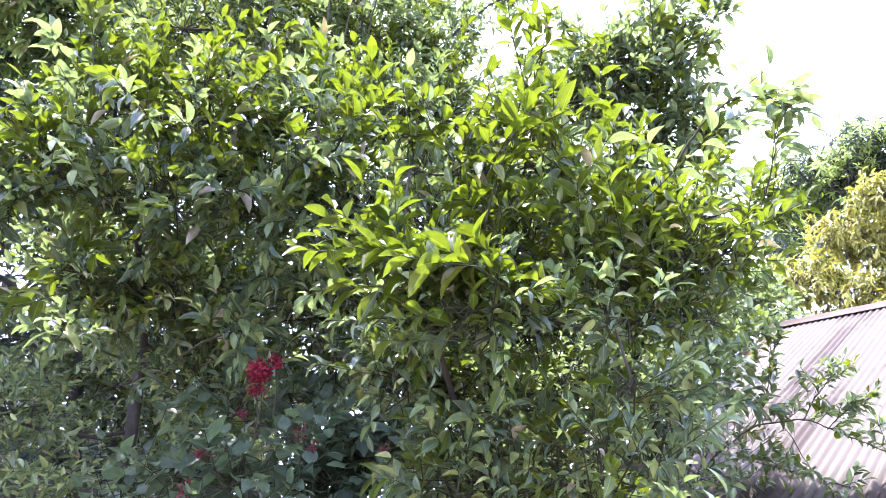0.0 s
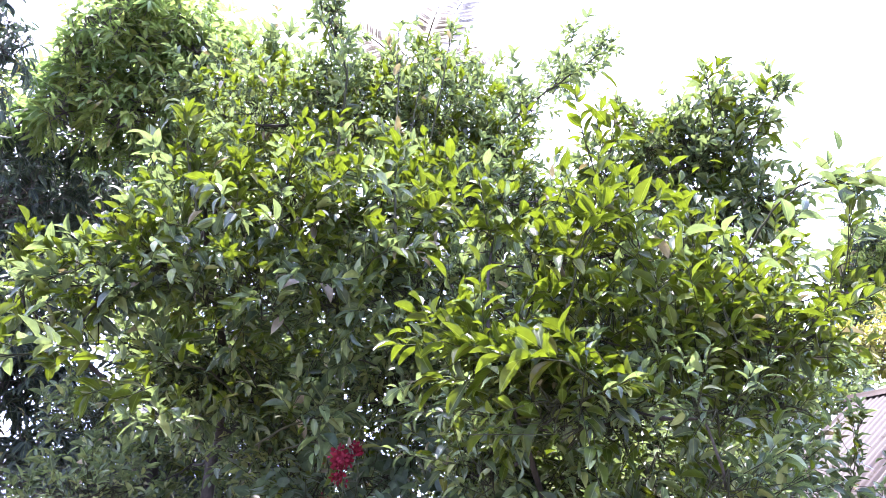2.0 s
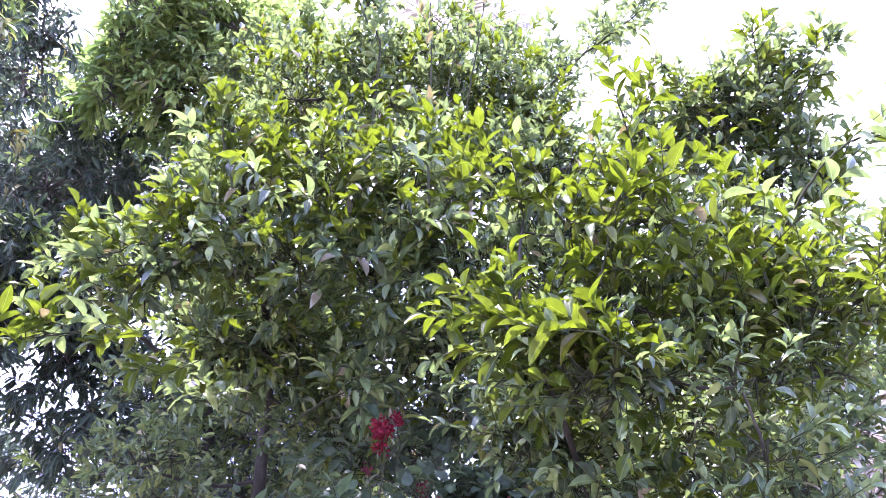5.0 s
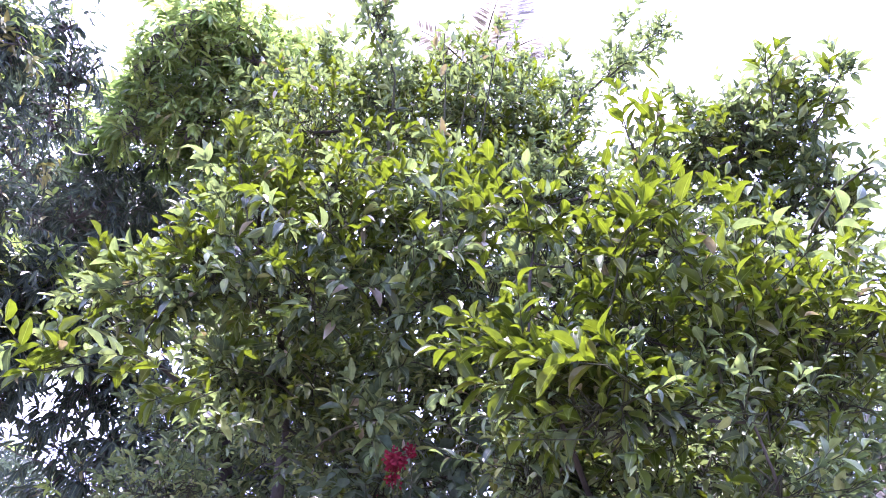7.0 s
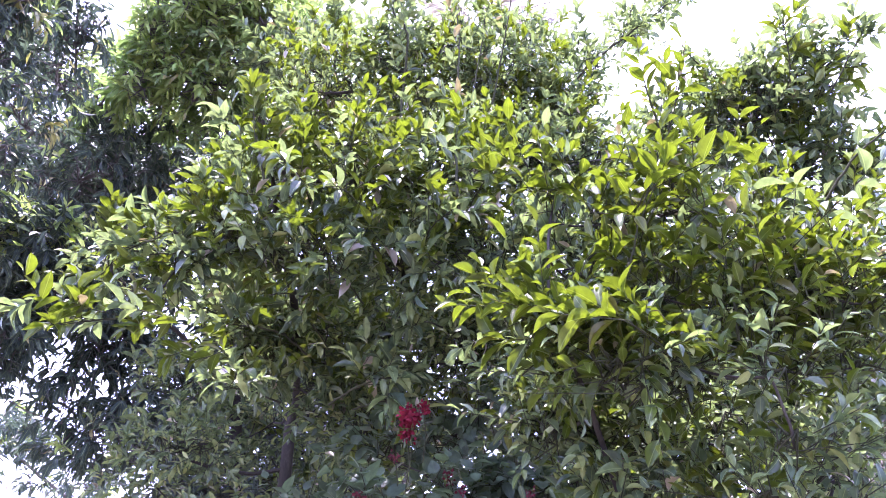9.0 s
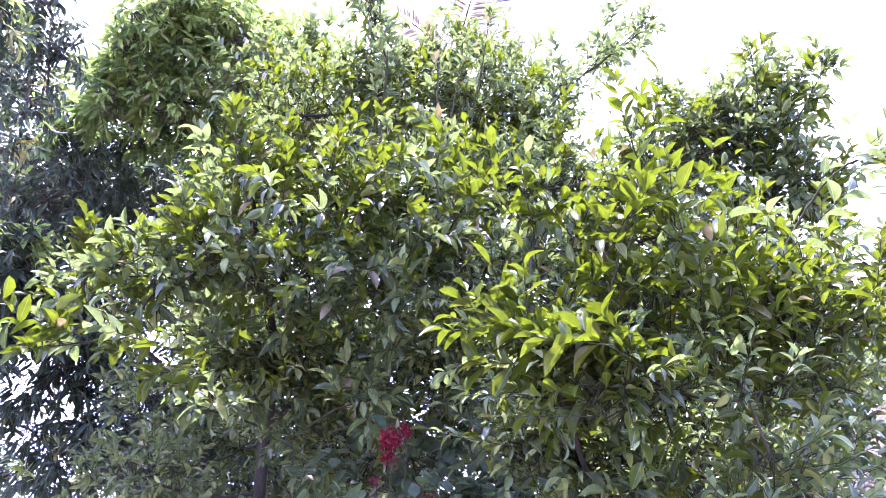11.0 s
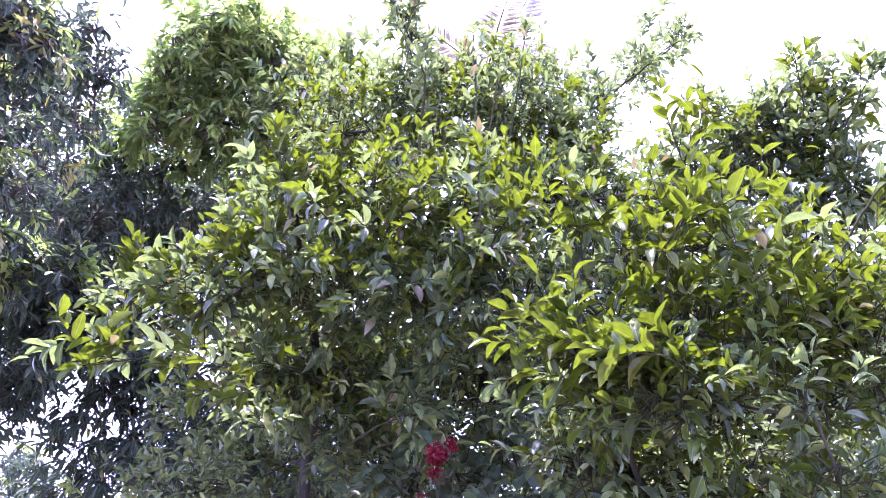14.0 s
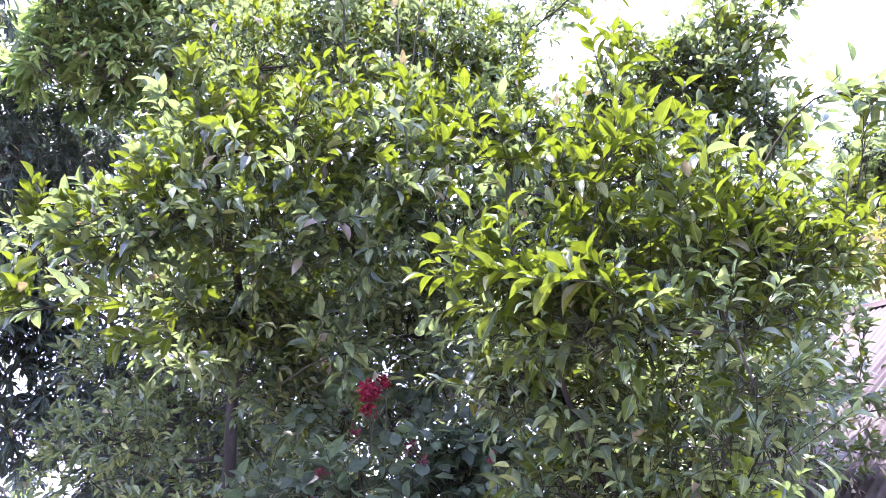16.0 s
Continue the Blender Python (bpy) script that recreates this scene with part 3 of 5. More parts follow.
main.tuft(-0.93, 2.65, 2.41, 0.24, 0.21, 94, young=0.16, size=0.89)
main.tuft(-1.56, 2.87, 3.81, 0.63, 0.38, 124, young=0.14, size=0.74)
main.tuft(-1.39, 3.05, 3.28, 0.66, 0.39, 124, young=0.30, size=0.74)
main.tuft(-1.87, 3.56, 3.06, 0.75, 0.38, 122, young=0.30, size=0.9)
main.tuft(-1.59, 1.70, 2.45, 0.14, 0.09, 28, young=0.3, size=0.88)
main.tuft(-2.75, 2.56, 2.91, 0.19, 0.13, 20, young=0.3, size=1.12)
main.tuft(-1.78, 2.29, 2.49, 0.20, 0.15, 66, young=0.16, size=0.89)
main.tuft(-0.70, 3.05, 4.24, 0.20, 0.16, 33, size=0.75)
main.tuft(-0.41, 3.24, 4.21, 0.14, 0.14, 38, young=0, size=0.75)
main.tuft(-0.21, 3.58, 4.70, 0.15, 0.12, 38, young=0, size=0.72)
main.tuft(0.03, 3.52, 4.85, 0.11, 0.08, 22, young=0, size=0.64)
main.tuft(-1.38, 2.56, 3.98, 0.18, 0.12, 38, young=0.2, size=0.75)
main.tuft(-1.10, 2.73, 4.07, 0.19, 0.11, 33, young=0.2, size=0.75)
main.tuft(-1.25, 2.42, 4.18, 0.05, 0.09, 18, young=0, size=0.64)
main.tuft(-1.27, 2.32, 4.26, 0.06, 0.06, 21, young=0, size=0.64)
main.tuft(-0.99, 2.68, 4.16, 0.15, 0.13, 26, size=0.75)
main.tuft(-0.77, 2.80, 4.24, 0.10, 0.13, 16, size=0.75)
main.tuft(0.47, 2.60, 3.39, 0.17, 0.20, 70, young=0.28, size=0.77)
main.tuft(0.28, 2.71, 3.44, 0.16, 0.13, 45, young=0.28, size=0.77)
main.tuft(0.58, 2.52, 3.47, 0.07, 0.10, 18, size=0.77)
main.tuft(0.41, 2.69, 3.11, 0.24, 0.17, 66, young=0.28, size=0.86)
main.tuft(0.61, 2.57, 3.06, 0.14, 0.14, 36, size=0.86)
main.tuft(0.48, 2.86, 2.96, 0.28, 0.18, 60, young=0.07, size=0.86)
main.tuft(0.09, 3.33, 2.54, 0.32, 0.24, 55, young=0.1, size=1.3)
main.tuft(0.48, 3.18, 2.58, 0.24, 0.21, 39, young=0.1, size=1.3)
main.tuft(0.41, 3.37, 2.32, 0.24, 0.19, 39, young=0.1, size=1.3)
main.tuft(-2.36, 3.64, 4.05, 0.64, 0.44, 97, young=0, size=1.4)
main.tuft(-1.57, 4.11, 4.29, 0.74, 0.50, 110, young=0, size=1.4)
main.tuft(-0.71, 4.04, 3.98, 0.61, 0.46, 97, young=0, size=1.4)
main.tuft(-2.39, 3.90, 3.31, 0.66, 0.47, 66, young=0, size=1.4)
main.tuft(-1.61, 4.33, 3.41, 0.72, 0.52, 110, young=0, size=1.4)
main.tuft(-0.73, 4.38, 3.28, 0.69, 0.50, 164, young=0, size=1.4)
main.tuft(0.06, 3.88, 3.51, 0.56, 0.46, 97, young=0, size=1.4)
main.tuft(-0.42, 2.55, 3.21, 0.20, 0.17, 62, young=0.42, size=0.73)
main.tuft(-2.43, 2.23, 2.82, 0.10, 0.06, 10, young=0.95, size=1.3)
main.tuft(-0.30, 3.51, 2.21, 0.39, 0.25, 83, young=0, size=1.3)
main.tuft(0.15, 3.02, 2.11, 0.26, 0.19, 69, young=0, size=1.2)
main.tuft(-0.30, 3.46, 1.82, 0.41, 0.19, 69, young=0, size=1.3)
main.tuft(0.17, 2.97, 1.78, 0.28, 0.16, 55, young=0, size=1.2)
main.tuft(-1.18, 4.29, 2.10, 0.53, 0.32, 83, young=0, size=1.4)
main.tuft(-1.87, 4.26, 2.04, 0.48, 0.33, 41, young=0, size=1.4)
main.tuft(-0.67, 2.83, 3.65, 0.26, 0.17, 62, young=0.42, size=0.75)
main.tuft(-0.23, 2.87, 3.19, 0.24, 0.21, 49, young=0.14, size=0.86)
main.tuft(0.06, 2.67, 3.34, 0.20, 0.16, 62, young=0.28, size=0.77)
main.tuft(0.29, 2.55, 3.33, 0.22, 0.18, 75, young=0.28, size=0.77)
main.tuft(-0.38, 2.48, 2.73, 0.26, 0.22, 66, young=0.07, size=0.79)
main.tuft(-0.59, 2.95, 2.53, 0.30, 0.23, 113, young=0, size=0.80)
main.tuft(-1.05, 3.12, 3.89, 0.71, 0.39, 104, young=0.14, size=0.74)
main.tuft(-1.75, 2.95, 2.37, 0.34, 0.20, 56, young=0.16, size=0.92)
main.tuft(-1.31, 3.16, 2.33, 0.40, 0.20, 62, young=0.16, size=0.92)
main.tuft(-2.37, 3.62, 2.40, 0.3, 0.24, 36, young=0.16, size=0.95)
main.tuft(-1.69, 2.96, 2.40, 0.28, 0.2, 30, young=0.16, size=0.9)
main.tuft(-1.46, 2.91, 2.16, 0.26, 0.2, 50, young=0.16, size=0.9)
main.tuft(-2.69, 3.67, 2.29, 0.3, 0.2, 30, young=0.16, size=0.95)
main.tuft(-2.39, 3.78, 2.11, 0.3, 0.2, 30, young=0.03, size=0.95)
main.tuft(-1.76, 2.43, 2.37, 0.21, 0.15, 45, young=0.16, size=0.82)
main.tuft(-2.53, 3.05, 2.12, 0.28, 0.18, 45, young=0.03, size=0.9)
main.tuft(-1.44, 2.48, 2.51, 0.26, 0.17, 50, young=0.16, size=0.82)
main.tuft(-1.69, 3.41, 4.36, 0.4, 0.3, 60, young=0.1, size=1.25)
main.tuft(-2.46, 3.30, 4.78, 0.4, 0.3, 60, young=0.1, size=1.25)
main.tuft(-2.12, 3.39, 4.92, 0.35, 0.22, 45, young=0.1, size=1.25)
main.tuft(-1.08, 3.65, 4.69, 0.4, 0.2, 50, young=0.1, size=1.25)
main.tuft(-2.12, 3.34, 4.13, 0.4, 0.3, 60, young=0.1, size=1.25)
main.tuft(-0.78, 3.98, 4.16, 0.35, 0.3, 50, young=0.1, size=1.25)
main.tuft(-2.34, 3.16, 3.57, 0.35, 0.3, 50, young=0.1, size=1.25)
main.tuft(-1.17, 4.29, 2.78, 0.4, 0.3, 60, young=0.05, size=1.25)
main.tuft(-0.74, 4.22, 2.60, 0.4, 0.3, 60, young=0.05, size=1.25)
main.tuft(-1.47, 2.71, 3.12, 0.30, 0.21, 75, young=0.30, size=0.73)
main.tuft(-1.16, 2.97, 3.11, 0.30, 0.21, 75, young=0.30, size=0.73)
main.tuft(-1.59, 3.44, 2.89, 0.35, 0.22, 30, young=0.16, size=1)
main.tuft(-1.02, 3.52, 2.94, 0.3, 0.22, 45, young=0.16, size=1)
main.tuft(-0.34, 3.04, 3.08, 0.3, 0.25, 60, young=0.06, size=1.1)
main.tuft(-0.05, 3.03, 2.90, 0.3, 0.25, 60, young=0.06, size=1.1)
main.tuft(0.21, 2.96, 2.79, 0.3, 0.25, 60, young=0.06, size=1.1)
main.tuft(0.45, 2.96, 2.72, 0.3, 0.22, 50, young=0.06, size=1.1)
main.tuft(-0.28, 3.12, 2.63, 0.3, 0.25, 60, young=0.06, size=1.1)
main.tuft(0.03, 3.04, 2.58, 0.3, 0.25, 60, young=0.06, size=1.1)
main.tuft(0.27, 2.96, 2.49, 0.3, 0.22, 55, young=0.06, size=1.1)
main.tuft(0.52, 2.94, 2.43, 0.25, 0.2, 22, young=0.06, size=1.1)
main.tuft(-0.40, 3.10, 2.28, 0.3, 0.22, 55, young=0.06, size=1.1)
main.tuft(-0.08, 3.04, 2.21, 0.3, 0.22, 55, young=0.06, size=1.1)
main.tuft(0.20, 2.94, 2.15, 0.3, 0.2, 50, young=0.06, size=1.1)
main.tuft(0.51, 3.00, 2.19, 0.25, 0.2, 20, young=0.06, size=1.1)
main.tuft(-2.81, 3.54, 2.26, 0.32, 0.24, 23, young=0.02, size=1)
main.tuft(-2.78, 3.61, 1.92, 0.32, 0.24, 23, young=0.02, size=1)
main.tuft(-2.46, 3.72, 1.95, 0.28, 0.2, 20, young=0.02, size=1)
main.tuft(-2.58, 3.78, 2.50, 0.3, 0.2, 20, young=0.16, size=1)
main.tuft(-2.19, 3.83, 2.31, 0.3, 0.24, 23, young=0.16, size=1)
main.tuft(-2.09, 3.83, 1.93, 0.3, 0.22, 23, young=0.02, size=1)
main.tuft(-2.97, 3.46, 2.56, 0.3, 0.22, 33, young=0.02, size=1)
main.tuft(-2.11, 3.01, 1.71, 0.25, 0.16, 27, young=0.02, size=0.9)
main.tuft(-1.66, 3.05, 1.72, 0.25, 0.15, 27, young=0.02, size=0.9)
main.tuft(-1.71, 3.49, 2.41, 0.3, 0.22, 36, young=0.16, size=0.95)
main.tuft(-1.64, 3.59, 2.08, 0.3, 0.22, 36, young=0.02, size=0.95)
main.tuft(-2.93, 3.34, 2.05, 0.3, 0.25, 33, young=0.02, size=1)
# a fresh spray that hangs out low on the left
for k in range(8):
    main.shoot(np.array((-1.49, 1.52, 2.20)) + rng.normal(0, 1, 3) * (0.13, 0.10, 0.035), unit(np.array((-0.9, -0.3, 0.22)) + rng.normal(0, 0.3, 3)), 0.75, 0.95, 0.15, 12)
main.limb((-1.53, 1.55, 2.20))
# long leaders that stand out of the crown
main.spray(((-0.63, 2.87, 3.56), (-0.50, 2.85, 3.73), (-0.39, 2.84, 3.88), (-0.21, 2.84, 4.01), (-0.08, 2.85, 4.11), (0.03, 2.86, 4.20)), 0.012, 30, 0.0, 0.8, 0.13, 8, 0.2)
main.spray(((-0.21, 2.87, 4.04), (-0.16, 2.83, 4.15), (-0.11, 2.80, 4.23), (-0.09, 2.76, 4.30)), 0.005, 6, 0.0, 0.8, 0.12, 7)
main.spray(((-0.46, 2.88, 3.87), (-0.42, 2.83, 4.00), (-0.39, 2.78, 4.14)), 0.004, 5, 0.1, 0.75, 0.12, 6)
main.spray(((-1.08, 2.26, 3.17), (-1.09, 2.24, 3.38), (-1.04, 2.16, 3.67), (-1.12, 2.15, 3.79), (-1.17, 2.12, 3.95), (-1.21, 2.08, 4.11)), 0.009, 15, 0.05, 0.85, 0.13, 8)
main.spray(((-1.17, 2.16, 3.94), (-1.13, 2.16, 4.03), (-1.10, 2.14, 4.12)), 0.004, 5, 0.0, 0.8, 0.12, 7)
main.spray(((-0.82, 2.17, 3.28), (-0.82, 2.19, 3.55), (-0.85, 2.21, 3.77), (-0.86, 2.25, 3.98)), 0.006, 7, 0.1, 0.75, 0.12, 6)
main.spray(((-0.75, 2.44, 3.42), (-0.69, 2.40, 3.72), (-0.67, 2.42, 3.93), (-0.67, 2.45, 4.11)), 0.006, 7, 0.1, 0.75, 0.12, 6)
main.spray(((-0.82, 2.38, 3.45), (-0.79, 2.39, 3.74), (-0.78, 2.42, 3.98)), 0.005, 6, 0.1, 0.75, 0.12, 6)
main.spray(((-0.68, 1.83, 2.65), (-0.71, 1.88, 2.88), (-0.73, 1.90, 3.14)), 0.007, 10, 0.6, 1.0, 0.2, 9)
main.spray(((-1.26, 1.64, 2.67), (-1.31, 1.63, 2.82), (-1.35, 1.63, 2.96)), 0.006, 8, 0.9, 1.0, 0.2, 8)
main.spray(((0.41, 2.44, 3.26), (0.42, 2.37, 3.42), (0.41, 2.33, 3.55)), 0.005, 8, 0.5, 0.85, 0.10, 7, 0.1)
main.spray(((0.54, 2.43, 3.24), (0.61, 2.39, 3.35), (0.68, 2.35, 3.45)), 0.005, 8, 0.4, 0.85, 0.10, 7, 0.1)
main.spray(((0.22, 2.51, 3.36), (0.13, 2.45, 3.44), (0.06, 2.40, 3.51)), 0.004, 8, 0.2, 0.7, 0.10, 6)
main.spray(((-1.44, 1.64, 2.46), (-1.64, 1.64, 2.46), (-1.81, 1.62, 2.51)), 0.005, 5, 0.2, 0.85, 0.14, 7)
main.spray(((-1.65, 1.76, 2.30), (-1.67, 1.56, 2.22), (-1.68, 1.36, 2.13)), 0.006, 9, 0.7, 1.0, 0.13, 8, 0.3)
main.spray(((-1.56, 1.83, 2.60), (-1.63, 1.68, 2.56), (-1.68, 1.58, 2.46)), 0.006, 8, 0.5, 1.0, 0.13, 8, 0.3)
# sprays that reach out into the sun
main.spray(((-1.35, 1.84, 2.62), (-1.28, 1.63, 2.60), (-1.25, 1.46, 2.56)), 0.005, 5, 0.7, 0.9, 0.14, 8, 0.35)
main.spray(((-1.23, 1.87, 2.72), (-1.15, 1.66, 2.70), (-1.12, 1.50, 2.66)), 0.005, 5, 0.5, 0.9, 0.14, 8, 0.35)
main.spray(((-1.19, 1.98, 2.55), (-1.15, 1.75, 2.55), (-1.13, 1.58, 2.51)), 0.005, 5, 0.5, 0.9, 0.14, 8, 0.35)
main.spray(((-1.06, 2.00, 2.67), (-1.01, 1.77, 2.66), (-1.00, 1.61, 2.62)), 0.005, 5, 0.4, 0.9, 0.14, 8, 0.35)
main.spray(((-1.00, 2.10, 2.52), (-0.96, 1.87, 2.52), (-0.96, 1.71, 2.49)), 0.005, 5, 0.3, 0.9, 0.14, 8, 0.35)
main.spray(((-0.90, 2.04, 2.74), (-0.84, 1.82, 2.73), (-0.80, 1.67, 2.69)), 0.005, 5, 0.5, 0.9, 0.14, 8, 0.35)
main.spray(((-0.91, 2.10, 2.60), (-0.79, 1.91, 2.60), (-0.68, 1.79, 2.58)), 0.005, 5, 0.4, 0.9, 0.14, 8, 0.35)
main.spray(((-1.10, 2.09, 2.42), (-1.07, 1.86, 2.43), (-1.06, 1.69, 2.41)), 0.005, 5, 0.2, 0.9, 0.14, 8, 0.35)
main.spray(((-0.80, 2.21, 2.46), (-0.77, 1.99, 2.47), (-0.77, 1.82, 2.45)), 0.005, 5, 0.2, 0.9, 0.14, 8, 0.35)
main.spray(((-1.32, 1.95, 2.45), (-1.26, 1.73, 2.45), (-1.23, 1.56, 2.42)), 0.005, 5, 0.5, 0.9, 0.14, 8, 0.35)
main.spray(((-0.98, 1.94, 2.84), (-0.86, 1.75, 2.82), (-0.76, 1.63, 2.78)), 0.005, 5, 0.6, 0.9, 0.14, 8, 0.35)
main.spray(((-0.74, 2.11, 2.73), (-0.63, 1.91, 2.72), (-0.55, 1.77, 2.68)), 0.005, 5, 0.5, 0.9, 0.14, 8, 0.35)
# low sprays on the shaded side
main.spray(((-1.40, 2.26, 2.30), (-1.37, 2.03, 2.31), (-1.40, 1.89, 2.29), (-1.44, 1.80, 2.27)), 0.006, 7, 0.3, 1.05, 0.15, 8, 0.35)
main.spray(((-1.33, 2.30, 2.33), (-1.30, 2.12, 2.36), (-1.29, 2.00, 2.35)), 0.005, 4, 0.7, 0.9, 0.1, 8, 0.4)
main.spray(((-1.33, 2.35, 2.13), (-1.16, 2.20, 2.15), (-1.03, 2.15, 2.17), (-0.95, 2.13, 2.16)), 0.006, 8, 0.35, 1.15, 0.15, 9, 0.35)
main.spray(((-1.23, 2.35, 2.11), (-1.09, 2.25, 2.11), (-0.98, 2.19, 2.10)), 0.005, 6, 0.1, 1.15, 0.14, 8, 0.25)
main.spray(((-0.88, 2.31, 2.39), (-0.91, 2.19, 2.38), (-0.92, 2.10, 2.32)), 0.005, 5, 0.1, 1, 0.12, 8, 0.3)
main.spray(((-1.51, 2.30, 2.13), (-1.48, 2.07, 2.12), (-1.50, 1.94, 2.10)), 0.006, 7, 0.1, 1, 0.15, 8, 0.3)
main.spray(((-1.52, 2.06, 2.46), (-1.37, 1.98, 2.44), (-1.26, 2.00, 2.42)), 0.005, 5, 0.3, 1, 0.13, 8, 0.3)
main.grow(300, (-1.0, 1.5, 2.8))

near = Plant("citrus_tree", "spreading citrus tree with large sunlit lime-green leaves close by", "tree", (0.02, 2.70, -0.05), (0.0, 2.55, 1.35), 0.024,
             CITRUS_HABIT, BARK, [CITRUS, CITRUS_YOUNG, CITRUS_OLD], CITRUS_MID, CITRUS_NEAR, 0.059, "citrus trees")
near.tuft(-0.31, 1.45, 2.11, 0.08, 0.04, 15, young=0.80)
near.tuft(-0.33, 1.58, 2.48, 0.08, 0.07, 11, young=0.85)
near.tuft(-0.21, 1.64, 2.43, 0.11, 0.09, 16, young=0.85)
near.tuft(-0.02, 1.64, 2.45, 0.13, 0.12, 20, young=0.75)
near.tuft(0.15, 1.85, 2.46, 0.14, 0.11, 13, young=0.62)
near.tuft(0.34, 1.93, 2.46, 0.14, 0.10, 16, young=0.75, size=0.87)
near.tuft(0.61, 2.18, 2.53, 0.11, 0.08, 10, young=0.85, size=0.9)
near.tuft(0.72, 2.26, 2.54, 0.06, 0.06, 7, young=0.75, size=0.9)
near.tuft(0.66, 2.24, 2.62, 0.07, 0.06, 3, young=0.60, size=0.85, lift=-0.25)
near.tuft(-0.27, 1.69, 2.29, 0.13, 0.10, 19, young=0.80)
near.tuft(-0.10, 1.61, 2.21, 0.15, 0.11, 31, young=0.80)
near.tuft(0.10, 1.62, 2.17, 0.15, 0.11, 31, young=0.80)
near.tuft(0.28, 1.68, 2.20, 0.14, 0.10, 35, young=0.80, size=0.84)
near.tuft(0.40, 1.74, 2.22, 0.11, 0.08, 23, young=0.80, size=0.84)
near.tuft(-0.34, 1.57, 2.02, 0.10, 0.07, 24, young=0.40, size=0.76, hang=0.08)
near.tuft(-0.18, 1.43, 1.98, 0.11, 0.08, 31, young=0.40, size=0.76, hang=0.08)
near.tuft(-0.03, 1.63, 2.03, 0.13, 0.11, 34, young=0.65, size=0.79, hang=0.08)
near.tuft(0.16, 1.71, 2.05, 0.12, 0.11, 27, young=0.65, size=0.63, hang=0.08)
near.tuft(0.31, 1.77, 2.07, 0.10, 0.10, 27, young=0.65, size=0.63, hang=0.08)
near.tuft(-0.37, 1.75, 1.93, 0.12, 0.08, 35, young=0.13, size=0.76, hang=0.08)
near.tuft(-0.20, 1.83, 1.93, 0.14, 0.10, 39, young=0.05, size=0.79, hang=0.08)
near.tuft(0.01, 1.93, 1.93, 0.15, 0.12, 36, young=0.03, size=0.63, hang=0.08)
near.tuft(0.20, 2.01, 1.93, 0.12, 0.12, 34, young=0.03, size=0.63, hang=0.08)
near.tuft(0.40, 2.45, 2.01, 0.12, 0.14, 27, young=0.05, size=0.68, hang=0.08)
near.tuft(-0.18, 2.64, 2.21, 0.53, 0.21, 65, young=0.80, size=0.9)
near.tuft(0.01, 2.91, 1.92, 0.50, 0.20, 66, young=0.01, size=0.68, hang=0.08)
near.tuft(0.36, 2.69, 1.85, 0.17, 0.15, 40, young=0.03, size=0.68, hang=0.08)
near.tuft(-0.46, 2.57, 1.84, 0.18, 0.12, 39, young=0.03, size=0.85, hang=0.08)
near.limb((-0.04, 1.56, 2.0))
near.tuft(-0.21, 1.80, 1.80, 0.13, 0.1, 24, young=0.15, size=0.95, hang=0.05)
near.tuft(-0.14, 1.82, 1.69, 0.13, 0.1, 14, young=0.15, size=0.95, hang=0.05)
near.tuft(-0.02, 1.82, 1.75, 0.13, 0.1, 14, young=0.15, size=0.95, hang=0.05)
near.tuft(-0.25, 1.86, 1.68, 0.12, 0.1, 12, young=0.15, size=0.95, hang=0.05)
near.tuft(0.08, 1.82, 1.70, 0.13, 0.1, 14, young=0.15, size=0.95, hang=0.05)
near.tuft(-0.34, 1.89, 1.76, 0.11, 0.09, 9, young=0.15, size=0.95, hang=0.05)
near.tuft(-0.26, 1.75, 1.90, 0.1, 0.09, 16, young=0.1, size=0.85, hang=0.05)
near.tuft(-0.35, 1.69, 1.97, 0.1, 0.07, 14, young=0.3, size=0.9, hang=0.1)
near.tuft(-0.44, 1.84, 1.95, 0.1, 0.08, 14, young=0.2, size=0.9, hang=0.1)
near.tuft(0.10, 1.44, 1.96, 0.09, 0.08, 9, young=0.4, size=0.75, hang=-0.1)
near.tuft(0.13, 1.51, 1.84, 0.09, 0.08, 9, young=0.4, size=0.75, hang=-0.1)
near.tuft(0.06, 1.57, 1.75, 0.09, 0.08, 9, young=0.4, size=0.75, hang=-0.1)
near.tuft(0.16, 1.58, 1.72, 0.09, 0.08, 9, young=0.4, size=0.75, hang=-0.1)
near.tuft(0.21, 1.64, 1.82, 0.09, 0.08, 9, young=0.4, size=0.75, hang=-0.1)
# the bright spray that reaches out low over the flowers, and a few upright sprigs
for k in range(21):
    near.shoot(np.array((-0.18, 1.44, 2.05)) + rng.normal(0, 1, 3) * (0.085, 0.06, 0.03), unit(np.array((-0.9, -0.25, 0.18)) + rng.normal(0, 0.3, 3)), 1.0, 1.3, 0.20, 11, np.array((-0.04, 1.56, 2.0)))
for k in range(2):
    near.shoot(np.array((0.70, 2.17, 2.72)) + rng.normal(0, 0.012, 3), unit(np.array((0.08 - 0.16 * k, 0, 1)) + rng.normal(0, 0.05, 3)), 0.4, 1.2, 0.44 - 0.08 * k, 12, np.array((0.66, 2.25, 2.59)))
